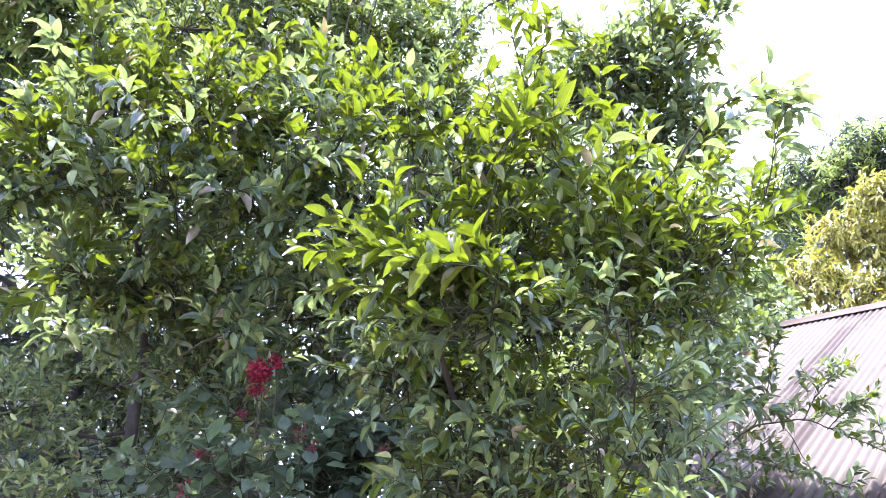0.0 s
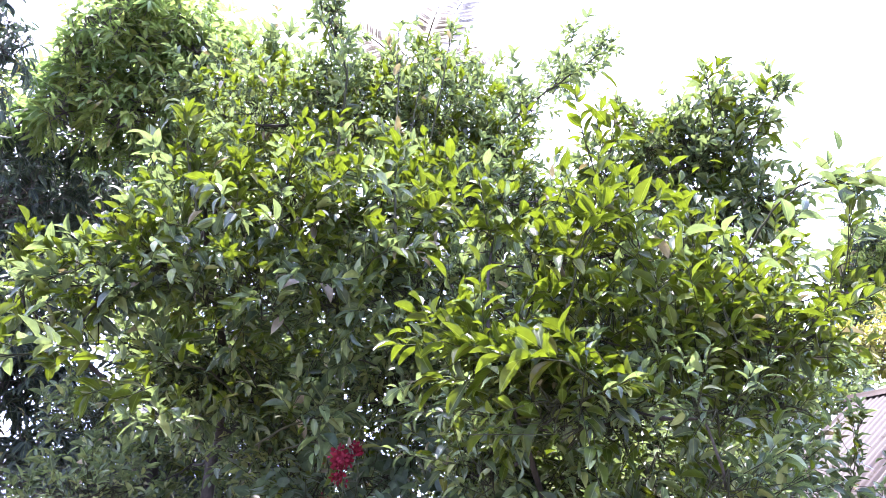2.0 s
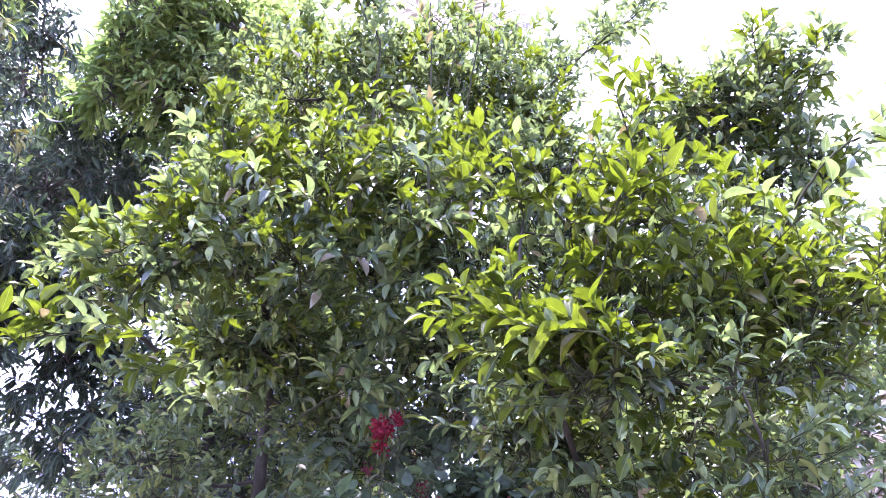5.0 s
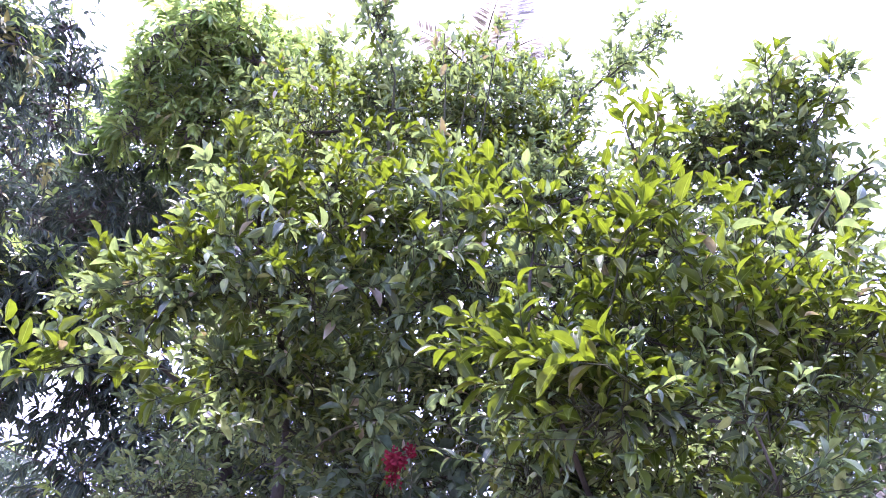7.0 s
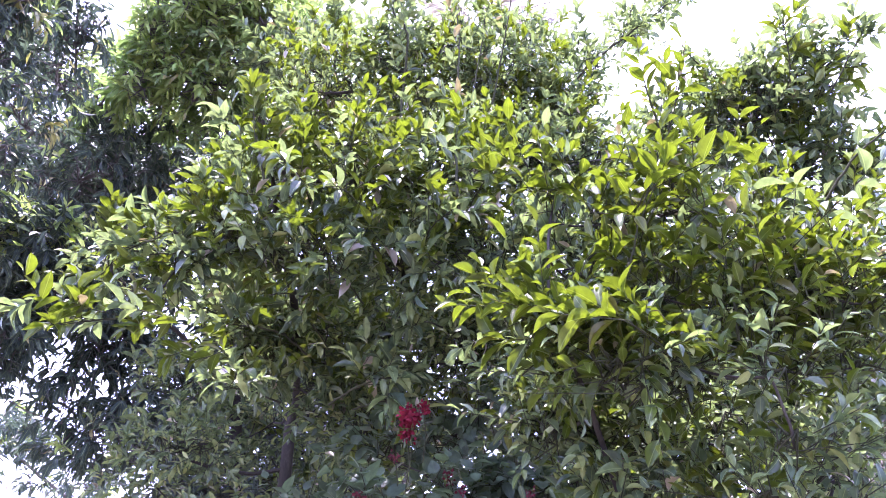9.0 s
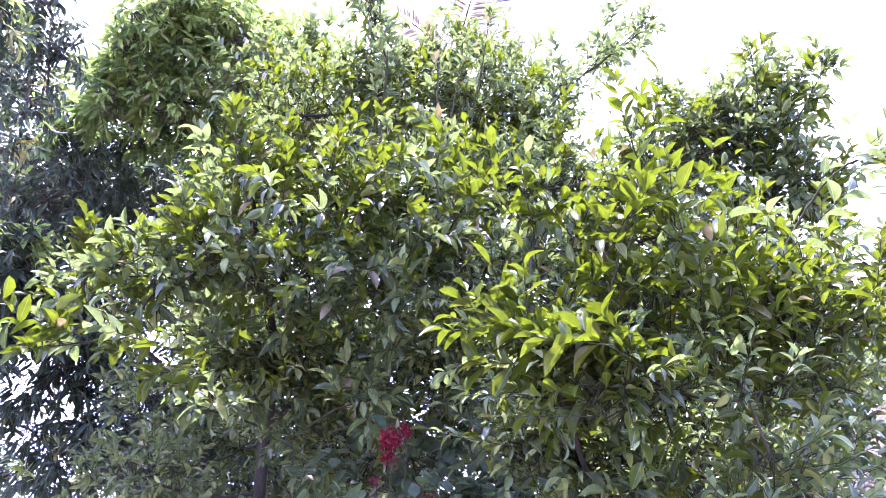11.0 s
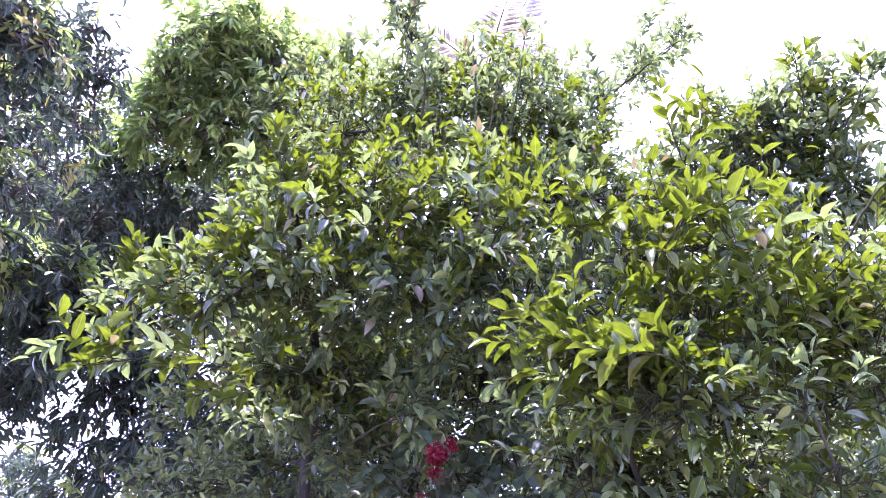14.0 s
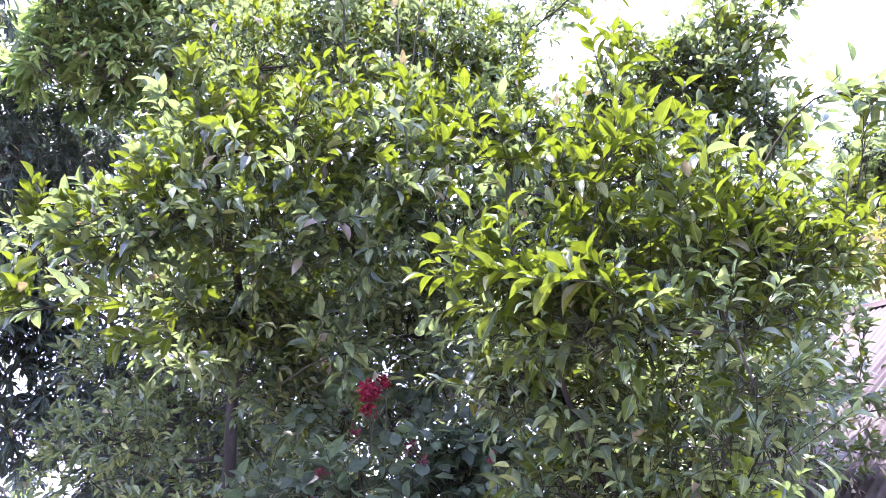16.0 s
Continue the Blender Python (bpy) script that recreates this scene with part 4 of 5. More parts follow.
# sprigs and long stems that rise through the leaves
near.spray(((-0.04, 1.73, 2.50), (-0.05, 1.66, 2.62), (-0.07, 1.60, 2.71), (-0.09, 1.56, 2.77)), 0.004, 5, 1.0, 1.0, 0.15, 6, 0.9)
near.spray(((-0.05, 1.66, 2.62), (-0.02, 1.61, 2.69), (0.00, 1.58, 2.74)), 0.003, 3, 1.0, 1.0, 0.13, 6, 0.9)
near.spray(((0.06, 1.55, 2.05), (0.06, 1.54, 2.15), (0.05, 1.53, 2.24), (0.03, 1.52, 2.33), (0.00, 1.50, 2.40)), 0.005, 9, 0.7, 1.1, 0.18, 7)
near.spray(((-0.15, 1.49, 2.20), (-0.12, 1.48, 2.33), (-0.06, 1.45, 2.47)), 0.004, 6, 0.8, 1.1, 0.18, 7)
near.spray(((0.22, 1.56, 2.09), (0.20, 1.58, 2.20), (0.19, 1.58, 2.31)), 0.004, 6, 0.7, 1.1, 0.18, 7)
near.spray(((0.30, 1.86, 2.46), (0.40, 1.79, 2.59), (0.48, 1.77, 2.65), (0.55, 1.77, 2.65), (0.63, 1.78, 2.62)), 0.005, 6, 0.1, 1.05, 0.12, 5, 0.5)
near.spray(((0.51, 1.89, 2.30), (0.56, 1.85, 2.43), (0.59, 1.81, 2.54), (0.61, 1.80, 2.61)), 0.004, 6, 0.5, 1.1, 0.12, 5)
near.grow(300, (-0.2, 0.8, 2.1))

side = Plant("citrus_sapling", "thin straggling citrus sapling with small leaves beside the roof", "tree", (0.95, 3.35, -0.05), (0.85, 3.2, 1.3), 0.015,
             CITRUS_HABIT, BARK, [CITRUS, CITRUS_YOUNG, CITRUS_OLD], CITRUS_FAR, CITRUS_NEAR, 0.044, "citrus trees")
# arching branches over the roof
side.spray(((0.52, 3.20, 1.79), (0.61, 3.15, 1.90), (0.74, 3.11, 1.99), (0.84, 3.06, 2.00), (0.93, 3.01, 2.00), (0.98, 2.98, 1.96), (1.05, 2.95, 1.92), (1.13, 2.91, 1.87), (1.20, 2.87, 1.81)), 0.006, 24, 0.35, 1.0, 0.11, 8, 0.7)
side.spray(((0.91, 3.02, 2.00), (0.95, 3.00, 2.07), (0.99, 2.97, 2.12), (1.05, 2.93, 2.16)), 0.0035, 12, 0.5, 1.0, 0.10, 8, 0.6)
side.spray(((0.98, 3.00, 1.96), (1.03, 2.97, 2.01), (1.10, 2.93, 2.05)), 0.003, 10, 0.3, 1.0, 0.09, 8, 0.5)
side.spray(((0.83, 3.04, 1.99), (0.86, 3.03, 1.94), (0.88, 3.02, 1.87), (0.92, 3.00, 1.78), (0.97, 2.97, 1.76), (1.02, 2.95, 1.74)), 0.003, 8, 0.3, 1.0, 0.09, 7, 0.4)
side.spray(((0.75, 3.13, 1.99), (0.80, 3.11, 2.07), (0.82, 3.08, 2.15), (0.84, 3.06, 2.26), (0.88, 3.02, 2.32)), 0.004, 14, 0.3, 1.0, 0.10, 8, 0.5)
side.spray(((0.61, 3.17, 1.90), (0.69, 3.15, 1.87), (0.81, 3.13, 1.84), (0.86, 3.12, 1.82)), 0.004, 12, 0.2, 1.0, 0.10, 8, 0.5)
side.spray(((0.54, 3.32, 1.81), (0.63, 3.29, 1.98), (0.70, 3.24, 2.16), (0.76, 3.19, 2.32), (0.80, 3.15, 2.43)), 0.006, 15, 0.3, 1.0, 0.13, 10, 0.5)
side.spray(((0.50, 3.32, 1.78), (0.54, 3.30, 1.96), (0.60, 3.26, 2.15), (0.63, 3.22, 2.33)), 0.006, 15, 0.2, 1.0, 0.14, 11, 0.5)
side.spray(((0.54, 3.32, 1.81), (0.66, 3.25, 1.79), (0.76, 3.19, 1.74), (0.84, 3.13, 1.68)), 0.005, 9, 0.2, 1.0, 0.12, 9, 0.5)
side.tuft(0.58, 3.06, 1.83, 0.12, 0.10, 12, lift=-0.3)
side.limb((0.52, 3.20, 1.79))
side.grow(200, (0.9, 1.5, 2.0))

weed = Plant("dry_weed", "dead straw-coloured weed stalks leaning over the shed roof", "weed", (0.62, 2.98, -0.05), (0.64, 3.0, 1.5), 0.008,
             WEED_HABIT, STRAW_STALK, [STRAW, CITRUS, STRAW], MANGO_FAR, MANGO_NEAR, 0.045)
weed.spray(((0.61, 3.26, 1.78), (0.70, 3.24, 2.00), (0.78, 3.23, 2.16), (0.84, 3.20, 2.32)), 0.0035, 9, 0.25, 0.9, 0.11, 6, 0.5)
weed.spray(((0.61, 3.26, 1.78), (0.67, 3.24, 2.05), (0.71, 3.23, 2.23), (0.76, 3.20, 2.37)), 0.0035, 9, 0.25, 0.9, 0.11, 6, 0.5)
weed.spray(((0.64, 3.26, 1.80), (0.74, 3.19, 1.90), (0.84, 3.14, 1.96)), 0.0035, 7, 0.25, 0.9, 0.11, 6, 0.5)
weed.spray(((0.59, 3.27, 1.78), (0.62, 3.26, 2.00), (0.67, 3.25, 2.19)), 0.0035, 8, 0.25, 0.9, 0.11, 6, 0.5)
weed.spray(((0.68, 3.24, 1.82), (0.72, 3.24, 1.97), (0.83, 3.23, 2.10)), 0.0035, 7, 0.25, 0.9, 0.11, 6, 0.5)
weed.spray(((0.64, 3.20, 1.77), (0.77, 3.17, 1.81), (0.85, 3.10, 1.80)), 0.0035, 5, 0.25, 0.9, 0.11, 6, 0.5)
weed.spray(((0.57, 3.27, 1.80), (0.56, 3.28, 1.94), (0.59, 3.28, 2.10)), 0.0035, 7, 0.25, 0.9, 0.11, 6, 0.5)
weed.limb((0.61, 3.26, 1.79))
weed.grow(60, (0.7, 1.5, 2.0))

low = Plant("low_shrub", "low bush with bright green leaves under the citrus tree", "shrub", (0.05, 2.2, -0.05), (0.0, 2.0, 0.9), 0.02,
            SHRUB_HABIT, BARK, [CITRUS, CITRUS_YOUNG, CITRUS_OLD], CITRUS_MID, CITRUS_NEAR, 0.075)
low.tuft(-0.28, 1.96, 1.71, 0.09, 0.05, 10, young=0.35)
low.tuft(-0.10, 1.97, 1.70, 0.11, 0.05, 11, young=0.35)
low.tuft(0.08, 2.07, 1.69, 0.10, 0.05, 12, young=0.3)
low.tuft(-0.19, 2.07, 1.59, 0.22, 0.10, 36, young=0.2)
low.tuft(0.16, 2.17, 1.57, 0.20, 0.10, 30)
low.grow(200, (-0.1, 1.0, 1.8))

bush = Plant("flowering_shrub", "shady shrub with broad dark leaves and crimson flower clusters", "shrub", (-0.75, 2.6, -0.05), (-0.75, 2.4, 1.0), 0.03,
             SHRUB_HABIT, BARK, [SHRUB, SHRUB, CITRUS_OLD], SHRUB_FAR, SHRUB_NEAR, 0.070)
bush.tuft(-0.92, 2.13, 1.73, 0.16, 0.09, 18)
bush.tuft(-1.17, 2.23, 1.75, 0.16, 0.12, 18)
bush.tuft(-0.83, 2.48, 1.83, 0.18, 0.12, 20)
bush.tuft(-0.61, 2.54, 1.86, 0.16, 0.12, 20)
bush.tuft(-1.21, 2.63, 2.02, 0.18, 0.14, 20)
bush.tuft(-0.96, 2.61, 2.05, 0.15, 0.11, 15)
bush.tuft(-0.80, 2.54, 2.16, 0.11, 0.08, 11)
bush.tuft(-1.43, 2.43, 1.72, 0.15, 0.11, 15)
bush.tuft(-0.76, 2.46, 1.76, 0.18, 0.12, 26)
bush.tuft(-0.70, 2.57, 1.84, 0.16, 0.1, 20)
bush.tuft(-0.92, 2.46, 1.60, 0.37, 0.12, 44)
bush.tuft(-0.48, 2.59, 1.66, 0.24, 0.12, 29)
bush.tuft(-0.71, 2.63, 1.69, 0.25, 0.13, 29)
bush.tuft(-1.43, 2.67, 1.60, 0.38, 0.14, 33)
bush.grow(250, (-0.8, 1.0, 1.7))

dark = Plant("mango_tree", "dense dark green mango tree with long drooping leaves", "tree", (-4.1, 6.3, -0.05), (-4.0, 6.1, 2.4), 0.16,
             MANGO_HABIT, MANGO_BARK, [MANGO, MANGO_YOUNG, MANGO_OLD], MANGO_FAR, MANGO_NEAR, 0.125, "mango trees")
dark.tuft(-4.37, 5.44, 2.70, 0.45, 0.28, 43, young=0, size=1.3)
dark.tuft(-3.31, 6.23, 2.13, 0.50, 0.33, 51, young=0, size=1.3)
dark.tuft(-3.84, 5.69, 1.90, 0.49, 0.27, 43, young=0, size=1.3)
dark.tuft(-3.15, 6.71, 2.54, 0.35, 0.29, 35, young=0, size=1.3)
dark.tuft(-3.71, 5.53, 2.04, 0.39, 0.29, 51, young=0.02)
dark.tuft(-3.49, 5.88, 2.28, 0.32, 0.30, 39, young=0.02)
dark.tuft(-4.92, 3.63, 2.78, 0.35, 0.25, 47, young=0.02)
dark.tuft(-4.10, 5.11, 2.01, 0.31, 0.31, 51, young=0.02)
dark.tuft(-4.44, 4.05, 5.20, 0.61, 0.39, 86, young=0.05)
dark.tuft(-4.77, 3.87, 4.55, 0.65, 0.43, 98, young=0.02)
dark.tuft(-4.43, 4.67, 4.83, 0.40, 0.52, 78, young=0.02)
dark.tuft(-4.59, 3.33, 3.63, 0.43, 0.29, 78, young=0.25)
dark.tuft(-4.41, 2.92, 3.51, 0.27, 0.27, 58, young=0.3)
dark.tuft(-4.55, 3.82, 3.75, 0.45, 0.30, 78, young=0.05)
dark.tuft(-4.68, 3.66, 3.43, 0.44, 0.27, 70, young=0.05)
dark.tuft(-5.88, 4.40, 4.82, 0.89, 0.57, 78, young=0, size=1.5)
dark.tuft(-6.15, 4.61, 3.90, 0.76, 0.51, 70, young=0, size=1.5)
dark.tuft(-5.27, 5.00, 5.42, 0.78, 0.59, 78, young=0, size=1.5)
dark.tuft(-4.49, 4.30, 3.15, 0.31, 0.25, 51, young=0.02)
dark.tuft(-4.71, 3.48, 3.03, 0.38, 0.29, 66, young=0.02)
dark.tuft(-4.64, 4.06, 3.37, 0.46, 0.31, 78, young=0.02)
dark.tuft(-4.36, 4.53, 3.62, 0.47, 0.37, 62, young=0.02)
dark.tuft(-4.37, 4.70, 3.17, 0.42, 0.32, 43, young=0.02)
dark.tuft(-4.12, 5.21, 3.05, 0.54, 0.38, 51, young=0.02)
dark.tuft(-4.35, 4.57, 2.72, 0.25, 0.25, 39, young=0.02)
dark.tuft(-4.69, 4.22, 2.77, 0.18, 0.31, 27, young=0.02)
dark.tuft(-5.08, 4.80, 4.61, 1.09, 0.60, 117, young=0.0)
dark.tuft(-3.96, 5.60, 3.75, 0.69, 0.69, 98, young=0.0)
dark.tuft(-3.81, 5.47, 4.78, 0.71, 0.71, 78, young=0.0)
dark.tuft(-3.15, 6.12, 3.64, 0.80, 0.63, 98, young=0.0)
dark.tuft(-2.11, 6.68, 3.88, 0.82, 0.65, 78, young=0.0)
dark.tuft(-4.09, 5.09, 2.59, 0.58, 0.32, 55, young=0.02)
dark.tuft(-4.55, 4.59, 2.41, 0.57, 0.26, 78, young=0.02)
dark.tuft(-3.67, 5.82, 2.83, 0.67, 0.39, 86, young=0)
dark.tuft(-2.84, 6.24, 2.90, 0.67, 0.39, 86, young=0)
dark.tuft(-3.93, 5.24, 2.17, 0.31, 0.31, 47, young=0.05)
dark.tuft(-3.92, 5.71, 2.99, 0.50, 0.39, 78, young=0.02)
dark.tuft(-4.32, 5.38, 3.12, 0.33, 0.22, 31, young=0.02)
dark.tuft(-3.44, 6.33, 2.59, 0.57, 0.46, 78, young=0)
dark.tuft(-2.41, 6.94, 2.96, 0.65, 0.41, 70, young=0)
dark.tuft(-1.53, 7.12, 3.26, 0.65, 0.47, 70, young=0)
dark.tuft(-6.31, 4.44, 5.39, 0.75, 0.5, 70, young=0.0, size=1.25)
dark.tuft(-6.00, 5.08, 5.08, 0.75, 0.5, 80, young=0.0, size=1.25)
dark.tuft(-5.53, 5.43, 5.34, 0.75, 0.5, 80, young=0.0, size=1.25)
dark.tuft(-5.17, 5.88, 5.61, 0.7, 0.5, 80, young=0.0, size=1.25)
dark.tuft(-4.76, 5.97, 5.98, 0.6, 0.5, 60, young=0.0, size=1.25)
dark.tuft(-6.30, 4.57, 4.48, 0.7, 0.4, 60, young=0.0, size=1.25)
dark.tuft(-6.03, 5.11, 4.43, 0.6, 0.3, 50, young=0.0, size=1.25)
dark.tuft(-5.29, 6.11, 5.07, 0.7, 0.45, 70, young=0.0, size=1.25)
# extra tufts, mostly out of view, added to shade the leaves below
dark.tuft(-4.61, 2.42, 5.15, 0.5, 0.4, 60, young=0.0)
dark.tuft(-4.73, 2.72, 4.75, 0.5, 0.4, 60, young=0.0)
dark.tuft(-4.70, 2.90, 5.21, 0.35, 0.35, 45, young=0.0)
dark.tuft(-4.77, 2.60, 4.14, 0.5, 0.5, 60, young=0.0)
dark.grow(200, (-4.0, 3.0, 3.0))

crown = Plant("mango_tree", "tall mango tree with new leaves at its top, sunlight painted into their pale colour", "tree", (-2.9, 6.9, -0.05), (-2.9, 6.7, 3.2), 0.15,
              MANGO_HABIT, MANGO_BARK, [MANGO_LIT, MANGO_YOUNG, MANGO_OLD], MANGO_FAR, MANGO_NEAR, 0.13, "mango trees")
# top tufts take mostly the young leaf colour, which paints the sunlit top
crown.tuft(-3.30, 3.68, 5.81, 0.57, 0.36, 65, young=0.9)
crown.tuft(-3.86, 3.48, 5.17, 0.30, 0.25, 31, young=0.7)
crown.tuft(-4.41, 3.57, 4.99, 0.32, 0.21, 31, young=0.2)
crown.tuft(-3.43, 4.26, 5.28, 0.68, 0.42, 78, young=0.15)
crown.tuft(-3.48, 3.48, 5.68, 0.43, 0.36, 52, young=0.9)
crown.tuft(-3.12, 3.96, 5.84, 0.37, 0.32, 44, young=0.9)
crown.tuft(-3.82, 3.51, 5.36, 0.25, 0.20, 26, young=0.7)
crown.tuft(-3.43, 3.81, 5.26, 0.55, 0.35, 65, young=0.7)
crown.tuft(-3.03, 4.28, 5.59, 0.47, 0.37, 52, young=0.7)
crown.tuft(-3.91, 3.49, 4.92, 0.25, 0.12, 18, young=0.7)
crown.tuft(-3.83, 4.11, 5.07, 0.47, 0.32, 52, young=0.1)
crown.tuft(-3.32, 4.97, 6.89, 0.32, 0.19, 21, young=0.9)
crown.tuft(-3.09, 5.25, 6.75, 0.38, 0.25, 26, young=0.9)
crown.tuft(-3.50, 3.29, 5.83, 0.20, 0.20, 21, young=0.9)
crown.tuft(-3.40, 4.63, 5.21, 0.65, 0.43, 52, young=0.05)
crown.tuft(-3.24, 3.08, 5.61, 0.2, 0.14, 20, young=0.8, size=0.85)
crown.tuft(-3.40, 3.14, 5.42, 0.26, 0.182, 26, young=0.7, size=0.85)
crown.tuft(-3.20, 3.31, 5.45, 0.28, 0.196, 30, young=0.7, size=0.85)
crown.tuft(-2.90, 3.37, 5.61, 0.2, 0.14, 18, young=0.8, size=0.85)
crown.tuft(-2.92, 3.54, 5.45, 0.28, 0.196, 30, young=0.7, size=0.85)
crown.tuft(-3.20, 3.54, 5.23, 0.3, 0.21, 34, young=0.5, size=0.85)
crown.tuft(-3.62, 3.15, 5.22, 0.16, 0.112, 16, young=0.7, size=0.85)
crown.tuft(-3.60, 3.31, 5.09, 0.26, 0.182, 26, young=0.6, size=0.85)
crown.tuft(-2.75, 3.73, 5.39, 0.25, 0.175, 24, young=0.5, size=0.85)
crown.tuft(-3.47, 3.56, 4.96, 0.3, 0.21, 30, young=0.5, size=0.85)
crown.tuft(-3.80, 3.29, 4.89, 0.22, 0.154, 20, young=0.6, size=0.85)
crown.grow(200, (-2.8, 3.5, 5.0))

edge = Plant("mango_tree", "mango tree with hanging leaves, some of them yellowed", "tree", (-4.6, 3.0, -0.05), (-4.4, 2.9, 2.6), 0.12,
             dict(MANGO_HABIT, old=0.03), MANGO_BARK, [MANGO, MANGO_YOUNG, MANGO_OLD], MANGO_FAR, MANGO_NEAR, 0.088, "mango trees")
edge.tuft(-3.35, 1.64, 4.33, 0.26, 0.26, 44, young=0.12)
edge.tuft(-3.40, 1.83, 4.15, 0.29, 0.26, 48, young=0.12)
edge.tuft(-3.19, 1.79, 4.26, 0.13, 0.18, 20, young=0.12)
edge.tuft(-3.27, 1.96, 4.22, 0.16, 0.11, 20, young=0.12)
edge.tuft(-3.50, 1.97, 3.69, 0.18, 0.21, 24, young=0.12)
edge.tuft(-3.56, 2.25, 3.51, 0.22, 0.18, 28, young=0.12)
edge.tuft(-3.29, 2.23, 4.66, 0.09, 0.12, 10, young=0.12)
edge.tuft(-3.34, 2.39, 4.48, 0.16, 0.16, 24, young=0.12)
edge.tuft(-3.64, 2.57, 4.32, 0.25, 0.21, 38, young=0.12)
edge.tuft(-3.42, 1.51, 3.98, 0.32, 0.49, 85, young=0.12)
edge.tuft(-3.59, 1.90, 3.37, 0.28, 0.42, 68, young=0.12)
edge.tuft(-3.83, 2.58, 4.04, 0.21, 0.17, 16)
edge.spray(((-3.43, 2.55, 4.22), (-3.36, 2.40, 4.44), (-3.29, 2.29, 4.61), (-3.25, 2.21, 4.71)), 0.012, 14, 0.1, 0.9, 0.16, 9, 0.1, 0.5)
edge.spray(((-3.40, 2.47, 4.33), (-3.31, 2.44, 4.46), (-3.25, 2.41, 4.56)), 0.008, 7, 0.1, 0.9, 0.14, 8, 0.1, 0.5)
edge.spray(((-3.58, 2.02, 3.74), (-3.44, 2.12, 3.84), (-3.32, 2.22, 3.92)), 0.012, 8, 0.3, 0.9, 0.16, 9, 0.0, 0.5)
edge.spray(((-3.65, 2.24, 3.37), (-3.54, 2.32, 3.47), (-3.43, 2.47, 3.46)), 0.010, 8, 0.3, 0.9, 0.16, 9, 0.0, 0.5)
edge.spray(((-3.32, 1.68, 4.35), (-3.22, 1.81, 4.37), (-3.18, 1.98, 4.30)), 0.010, 9, 0.5, 0.9, 0.16, 9, 0.0, 0.6)
# yellowed leaf clusters
edge.habit = dict(edge.habit, old=0.85)
edge.tuft(-3.06, 1.74, 4.07, 0.1, 0.05, 3, size=0.95)
edge.tuft(-3.06, 1.87, 4.14, 0.1, 0.05, 3, size=0.95)
edge.tuft(-3.66, 2.54, 3.84, 0.1, 0.05, 3, size=0.95)
edge.tuft(-3.46, 2.09, 3.34, 0.1, 0.05, 3, size=0.95)
edge.grow(200, (-2.8, 1.5, 4.0))

pale = Plant("flushing_tree", "tree covered in drooping pale yellow new leaves behind the shed", "tree", (5.4, 10.6, -0.05), (5.3, 10.4, 2.6), 0.14,
             PALE_HABIT, MANGO_BARK, [PALE, PALE, MANGO_YOUNG], MANGO_FAR, MANGO_NEAR, 0.125)
pale.tuft(4.33, 9.24, 5.82, 0.33, 0.22, 72)
pale.tuft(4.02, 9.56, 5.40, 0.51, 0.31, 108)
pale.tuft(4.42, 9.50, 5.11, 0.51, 0.44, 108)
pale.tuft(3.26, 9.52, 4.78, 0.48, 0.25, 90)
pale.tuft(3.73, 9.44, 4.50, 0.57, 0.29, 108)
pale.tuft(4.18, 9.29, 4.36, 0.40, 0.33, 83)
pale.tuft(2.87, 9.63, 4.84, 0.28, 0.17, 47)
pale.tuft(4.85, 9.37, 4.88, 0.68, 0.79, 144)
pale.grow(150, (5.0, 8.0, 5.0))

far = Plant("mango_tree", "large dark green mango tree standing far off", "tree", (8.8, 18.2, -0.05), (8.6, 18.0, 4.5), 0.3,
            MANGO_HABIT, MANGO_BARK, [MANGO, MANGO_YOUNG, MANGO_OLD], MANGO_FAR, MANGO_NEAR, 0.17, "mango trees")
# half the shoots get the pale young colour, in place of haze over the tree
far.tuft(7.56, 16.26, 10.54, 0.88, 0.64, 110, young=0.5, size=1.15)
far.tuft(8.05, 17.29, 10.49, 1.00, 0.84, 60, young=0.5, size=2)
far.tuft(7.34, 17.90, 9.89, 1.17, 0.75, 60, young=0.5, size=2)
far.tuft(8.71, 17.18, 10.06, 1.00, 1.00, 60, young=0.5, size=2)
far.tuft(6.60, 18.24, 9.77, 0.84, 0.75, 50, young=0.5, size=2)
far.tuft(6.56, 18.60, 8.96, 1.34, 0.67, 50, young=0.5, size=2)
far.tuft(8.50, 15.99, 10.18, 0.95, 0.95, 110, young=0.5, size=1.15)
far.tuft(7.11, 16.89, 9.71, 1.11, 0.80, 130, young=0.5, size=1.15)
far.tuft(6.30, 16.99, 10.17, 0.54, 0.60, 70, young=0.5, size=1.15)
far.tuft(6.16, 17.44, 9.34, 0.64, 0.64, 70, young=0.5, size=1.15)
far.tuft(6.97, 17.34, 8.86, 1.27, 0.72, 110, young=0.5, size=1.15)
far.tuft(8.28, 16.60, 9.18, 1.27, 0.95, 120, young=0.5, size=1.15)
far.tuft(5.47, 16.96, 8.33, 0.76, 0.60, 80, young=0.5, size=1.15)
far.tuft(6.14, 16.92, 7.84, 1.21, 0.60, 100, young=0.5, size=1.15)
far.grow(0, (0, 0, 0))

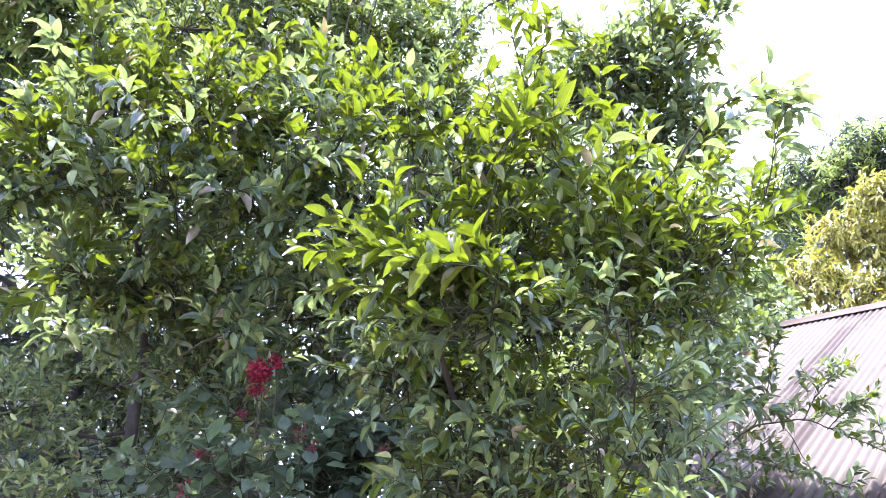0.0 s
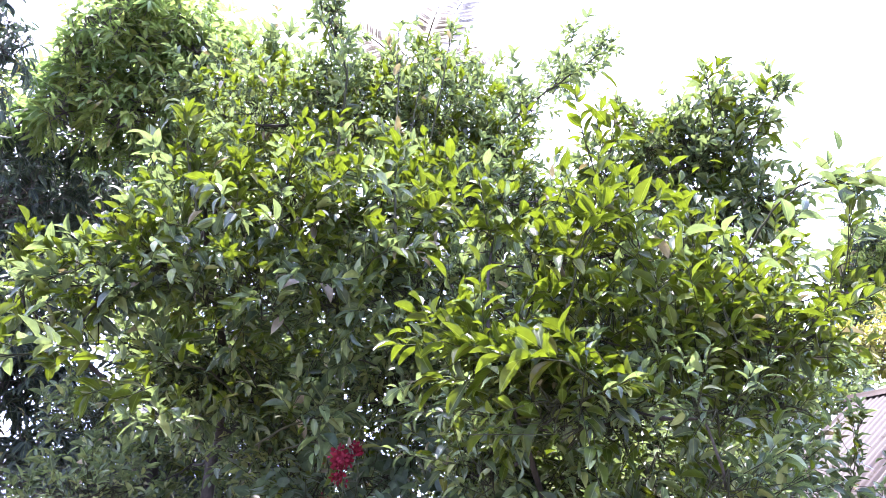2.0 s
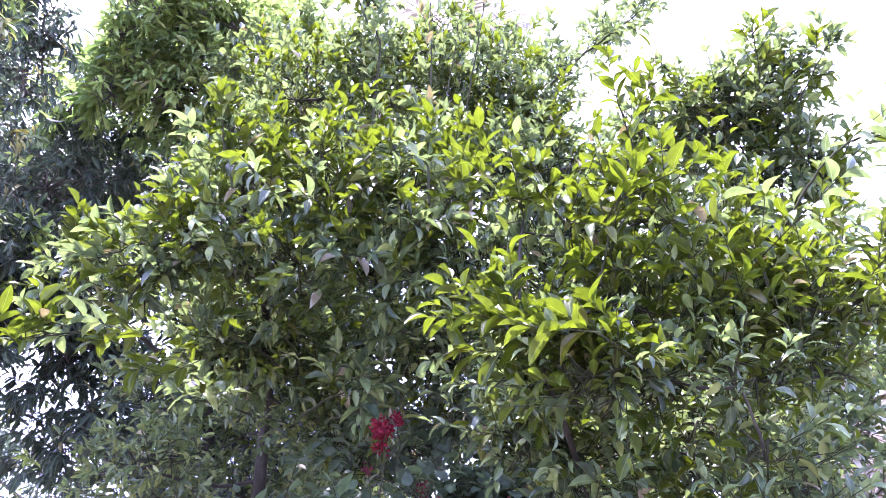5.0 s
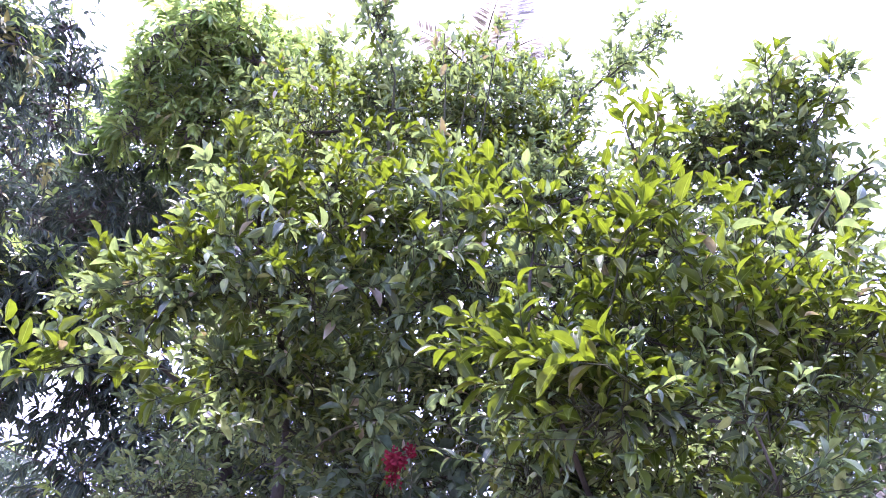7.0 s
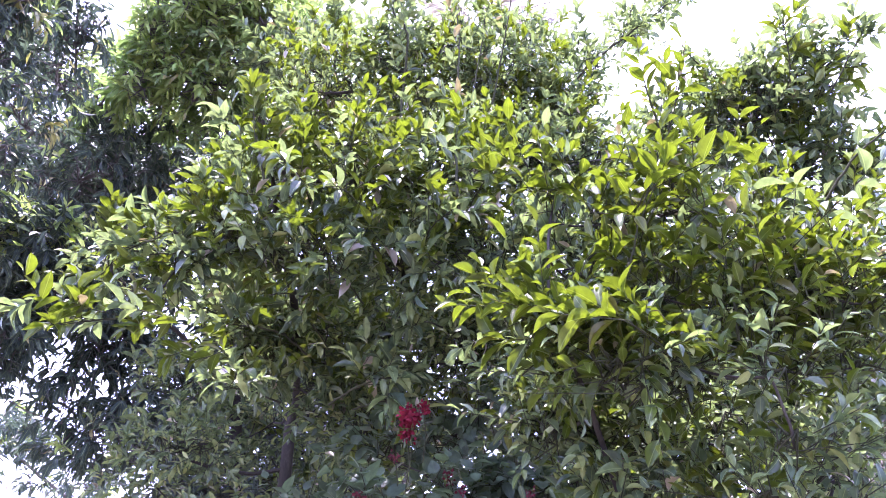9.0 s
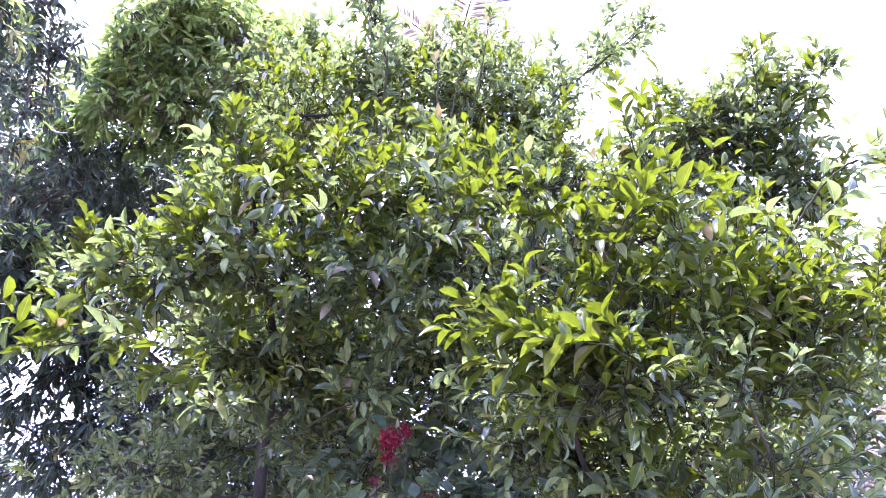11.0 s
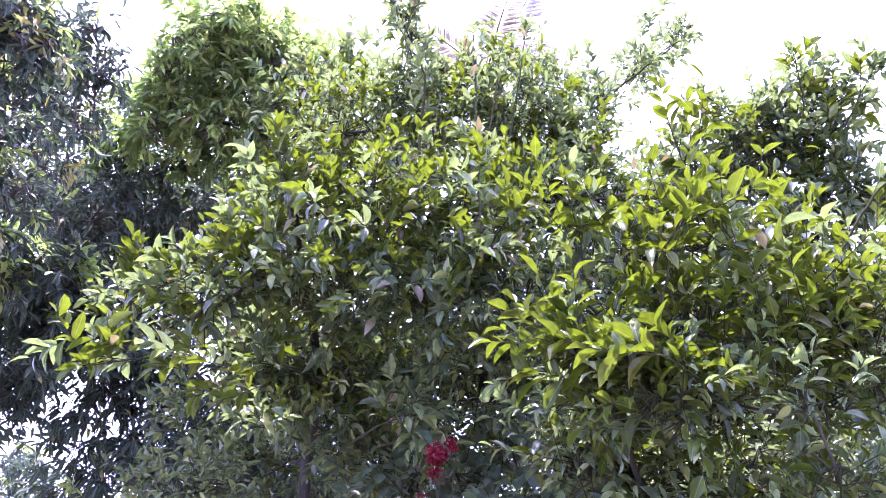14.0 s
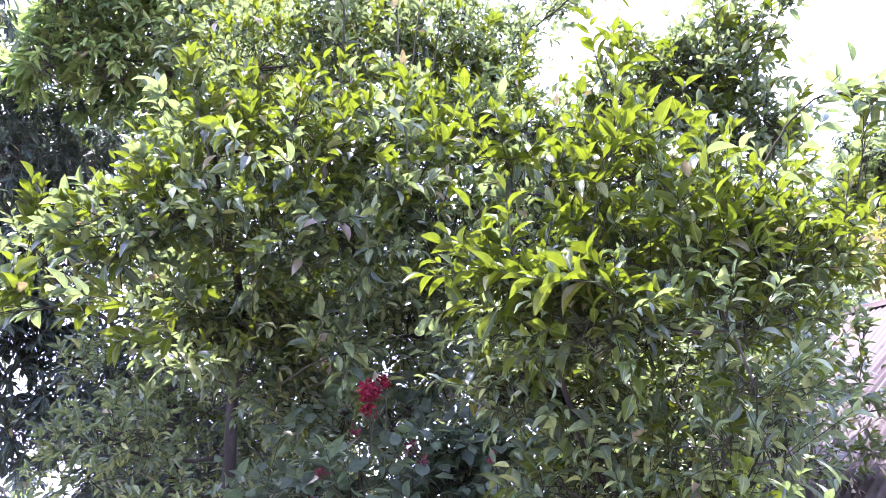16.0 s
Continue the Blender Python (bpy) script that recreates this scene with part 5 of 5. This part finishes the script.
hedge = Plant("far_thicket", "hazy green thicket of low trees in the distance", "thicket", (-6, 13, -0.05), (-6, 13, 1.2), 0.1,
              MANGO_HABIT, MANGO_BARK, [MANGO, MANGO_YOUNG, MANGO_OLD], MANGO_FAR, MANGO_NEAR, 0.2)
hedge.tuft(-10.84, 8.71, 3.43, 0.78, 0.45, 41, young=0.03)
hedge.tuft(-10.50, 9.13, 3.33, 0.67, 0.33, 33, young=0.03)
hedge.tuft(-10.38, 7.72, 3.15, 0.83, 0.62, 41, young=0.03)
hedge.tuft(-7.07, 10.87, 3.19, 0.41, 0.47, 25, young=0.03)
hedge.tuft(-8.24, 11.33, 2.89, 1.00, 0.67, 49, young=0.03)
hedge.tuft(-7.08, 13.24, 2.89, 1.43, 0.72, 49, young=0.03)
hedge.tuft(-5.28, 13.98, 3.61, 1.67, 0.84, 49, young=0.03)
hedge.tuft(-2.64, 14.66, 3.91, 1.79, 0.84, 49, young=0.03)
hedge.tuft(0.13, 14.82, 4.35, 1.91, 1.07, 49, young=0.03)
hedge.tuft(2.85, 14.20, 5.74, 1.19, 0.84, 41, young=0.03)
hedge.tuft(-7.11, 9.74, 2.08, 1.53, 0.57, 57, young=0.03)
hedge.tuft(-4.96, 11.00, 2.16, 1.72, 0.57, 57, young=0.03)
hedge.tuft(-2.64, 11.77, 2.21, 1.72, 0.57, 49, young=0.03)
hedge.tuft(-8.44, 8.57, 2.58, 1.15, 0.67, 49, young=0.03)
hedge.tuft(-8.99, 8.02, 2.18, 1.15, 0.86, 49, young=0.03)
hedge.grow(0, (0, 0, 0))

copse = Plant("garden_bush", "fresh green leafy bush growing against the shed gable", "bush", (1.6, 8.2, -0.05), (1.6, 8.1, 1.4), 0.05,
              CITRUS_HABIT, BARK, [CITRUS, CITRUS_YOUNG, CITRUS_OLD], CITRUS_FAR, CITRUS_NEAR, 0.12)
copse.tuft(2.02, 8.46, 4.13, 0.57, 0.36, 42, young=0.05, size=1.1)
copse.tuft(1.29, 8.75, 3.58, 0.64, 0.43, 42, young=0.02, size=1.1)
copse.tuft(2.16, 8.01, 3.72, 0.41, 0.24, 56, young=0.05, size=1)
copse.tuft(1.66, 7.65, 3.54, 0.45, 0.38, 63, young=0.02, size=1)
copse.tuft(2.48, 8.35, 4.07, 0.36, 0.25, 42, young=0.05, size=1)
copse.tuft(2.33, 8.81, 4.48, 0.45, 0.26, 42, young=0.02, size=1)
copse.tuft(1.83, 8.89, 4.60, 0.45, 0.38, 42, young=0.02, size=1)
copse.tuft(0.82, 8.42, 2.99, 0.61, 0.47, 49, young=0.02, size=1)
copse.tuft(1.20, 9.11, 4.25, 0.60, 0.45, 42, young=0.02, size=1)
copse.grow(0, (0, 0, 0))


# ---- coconut palm ----
def palm(base, top, fronds):
    root = tagged(new("coconut_palm"), "coconut palm with feathery fronds painted pale grey for haze, far behind the trees", "palm")
    root.location = base
    b0 = np.array(base)
    s = np.linspace(0, 1, 12)[:, None]
    line = b0 + (np.array(top) - b0) * s + np.array((0.25, 0, 0)) * np.sin(s * 3.14)
    piece("trunk", mesh_of("trunk", *[(v - b0, t) for v, t in [tube(line, np.linspace(0.17, 0.10, 12), 10)]][0], [MANGO_BARK]), root)
    for turn, rise, long, sag, lean in fronds:
        out = np.array((math.sin(radians(turn)), math.cos(radians(turn)), 0))
        k = np.linspace(0, 1, 24)[:, None]
        spine = np.array(top) + out * (long * k * math.cos(radians(rise))) + np.array((0, 0, 1)) * (long * (k * math.sin(radians(rise)) - sag * k ** 2.2))
        v, t = tube(spine, np.linspace(0.022, 0.004, 24), 5)
        frond = piece("frond", mesh_of("frond", v - b0, t, [GREEN_BARK]), root)
        q = np.linspace(0.12, 1.0, 90)
        idx = np.clip((q * 23).astype(int), 0, 22)
        f = (q * 23 - idx)[:, None]
        pos = spine[idx] * (1 - f) + spine[idx + 1] * f
        tan = unit(spine[idx + 1] - spine[idx])
        flat = unit(np.cross(tan, np.array((0, 0, 1.0))))
        lat = flat * math.cos(radians(lean)) + np.cross(tan, flat) * math.sin(radians(lean))
        for sgn in (-1, 1):
            ax = unit(tan * 0.6 + lat * sgn + np.array((0, 0, -0.12)) + rng.normal(0, 0.04, tan.shape))
            ln = 0.62 * long / 3 * np.sin(np.clip(q * 1.05, 0, 1) * 2.7 + 0.35) + 0.12
            up = np.cross(ax, tan) * sgn + rng.normal(0, 0.12, ax.shape)
            me = leaf_mesh("leaf_fringe", (pos - b0, ax, up, ln, np.zeros(len(q), int)), LEAFLET, [FROND])
            piece("leaf_fringe", me, frond, kind="stuff")


LEAFLET = shapes(0.06, 0.4, 0.12, 4, seed=5, peak=0.3, stalk=0.02)
palm((-2.3, 13.4, -0.05), (-3.37, 10.78, 11.40), ((84, 68, 3.5, 0.07, 80), (-75, 48, 2.3, 0.25, 70), (-80, 30, 2.4, 0.3, 60), (85, 30, 2.4, 0.25, 70), (100, 12, 2.4, 0.3, 40), (150, 35, 2.4, 0.4, 0), (-140, 35, 2.4, 0.4, 0), (115, 20, 2.2, 0.45, 20)))


# ---- crimson flower clusters on the shrub ----
def cluster(place, size, n, mat, name, label):
    root = tagged(new(name), label, "flower", "flower clusters")
    root.location = place
    st, tr = tube(np.array(((0, 0.02, -0.16), (0.01, 0.01, -0.08), (0, 0, 0))), np.array((0.002, 0.002, 0.0015)), 5)
    piece("stalk", mesh_of("stalk", st, tr, [GREEN_BARK]), root)
    forms = [mesh_of("bract", v, t, [mat], None, u) for v, t, u in BRACT_FAR]
    for i in range(n):
        p = rng.normal(0, 1, 3) * size * 0.42
        x = unit(p + rng.normal(0, 0.03, 3))
        x, y, z = basis_of(x, unit(rng.normal(0, 1, 3)))
        k = size * rng.uniform(0.32, 0.62)
        m = Matrix.Translation(Vector(p)) @ Matrix((x, y, z)).transposed().to_4x4() @ Matrix.Diagonal((k, k, k, 1))
        piece("bract", forms[i % 4], root, m=m)


cluster((-0.88, 2.05, 2.01), 0.031, 220, BRACT, "flower_cluster", "crimson papery flower cluster on the shrub")
cluster((-0.84, 2.06, 2.04), 0.023, 90, BRACT, "flower_cluster", "small crimson flower cluster on the shrub")
cluster((-0.89, 2.06, 1.96), 0.023, 90, BRACT, "flower_cluster", "small crimson flower cluster on the shrub")
cluster((-0.94, 2.10, 1.90), 0.018, 30, BRACT_DULL, "flower_cluster", "faded reddish flower cluster in the shade")
cluster((-1.04, 2.07, 1.78), 0.022, 30, BRACT_DULL, "flower_cluster", "faded reddish flower cluster in the shade")
cluster((-0.21, 1.79, 1.85), 0.018, 30, BRACT_DULL, "flower_cluster", "faded reddish flower cluster in the shade")
cluster((-0.79, 2.17, 1.85), 0.02, 30, BRACT_DULL, "flower_cluster", "faded reddish flower cluster in the shade")
cluster((-0.75, 2.19, 1.81), 0.02, 30, BRACT_DULL, "flower_cluster", "faded reddish flower cluster in the shade")
cluster((-0.54, 2.25, 1.81), 0.018, 30, BRACT_DULL, "flower_cluster", "faded reddish flower cluster in the shade")
cluster((-1.08, 2.06, 1.68), 0.024, 30, BRACT_DULL, "flower_cluster", "faded reddish flower cluster in the shade")
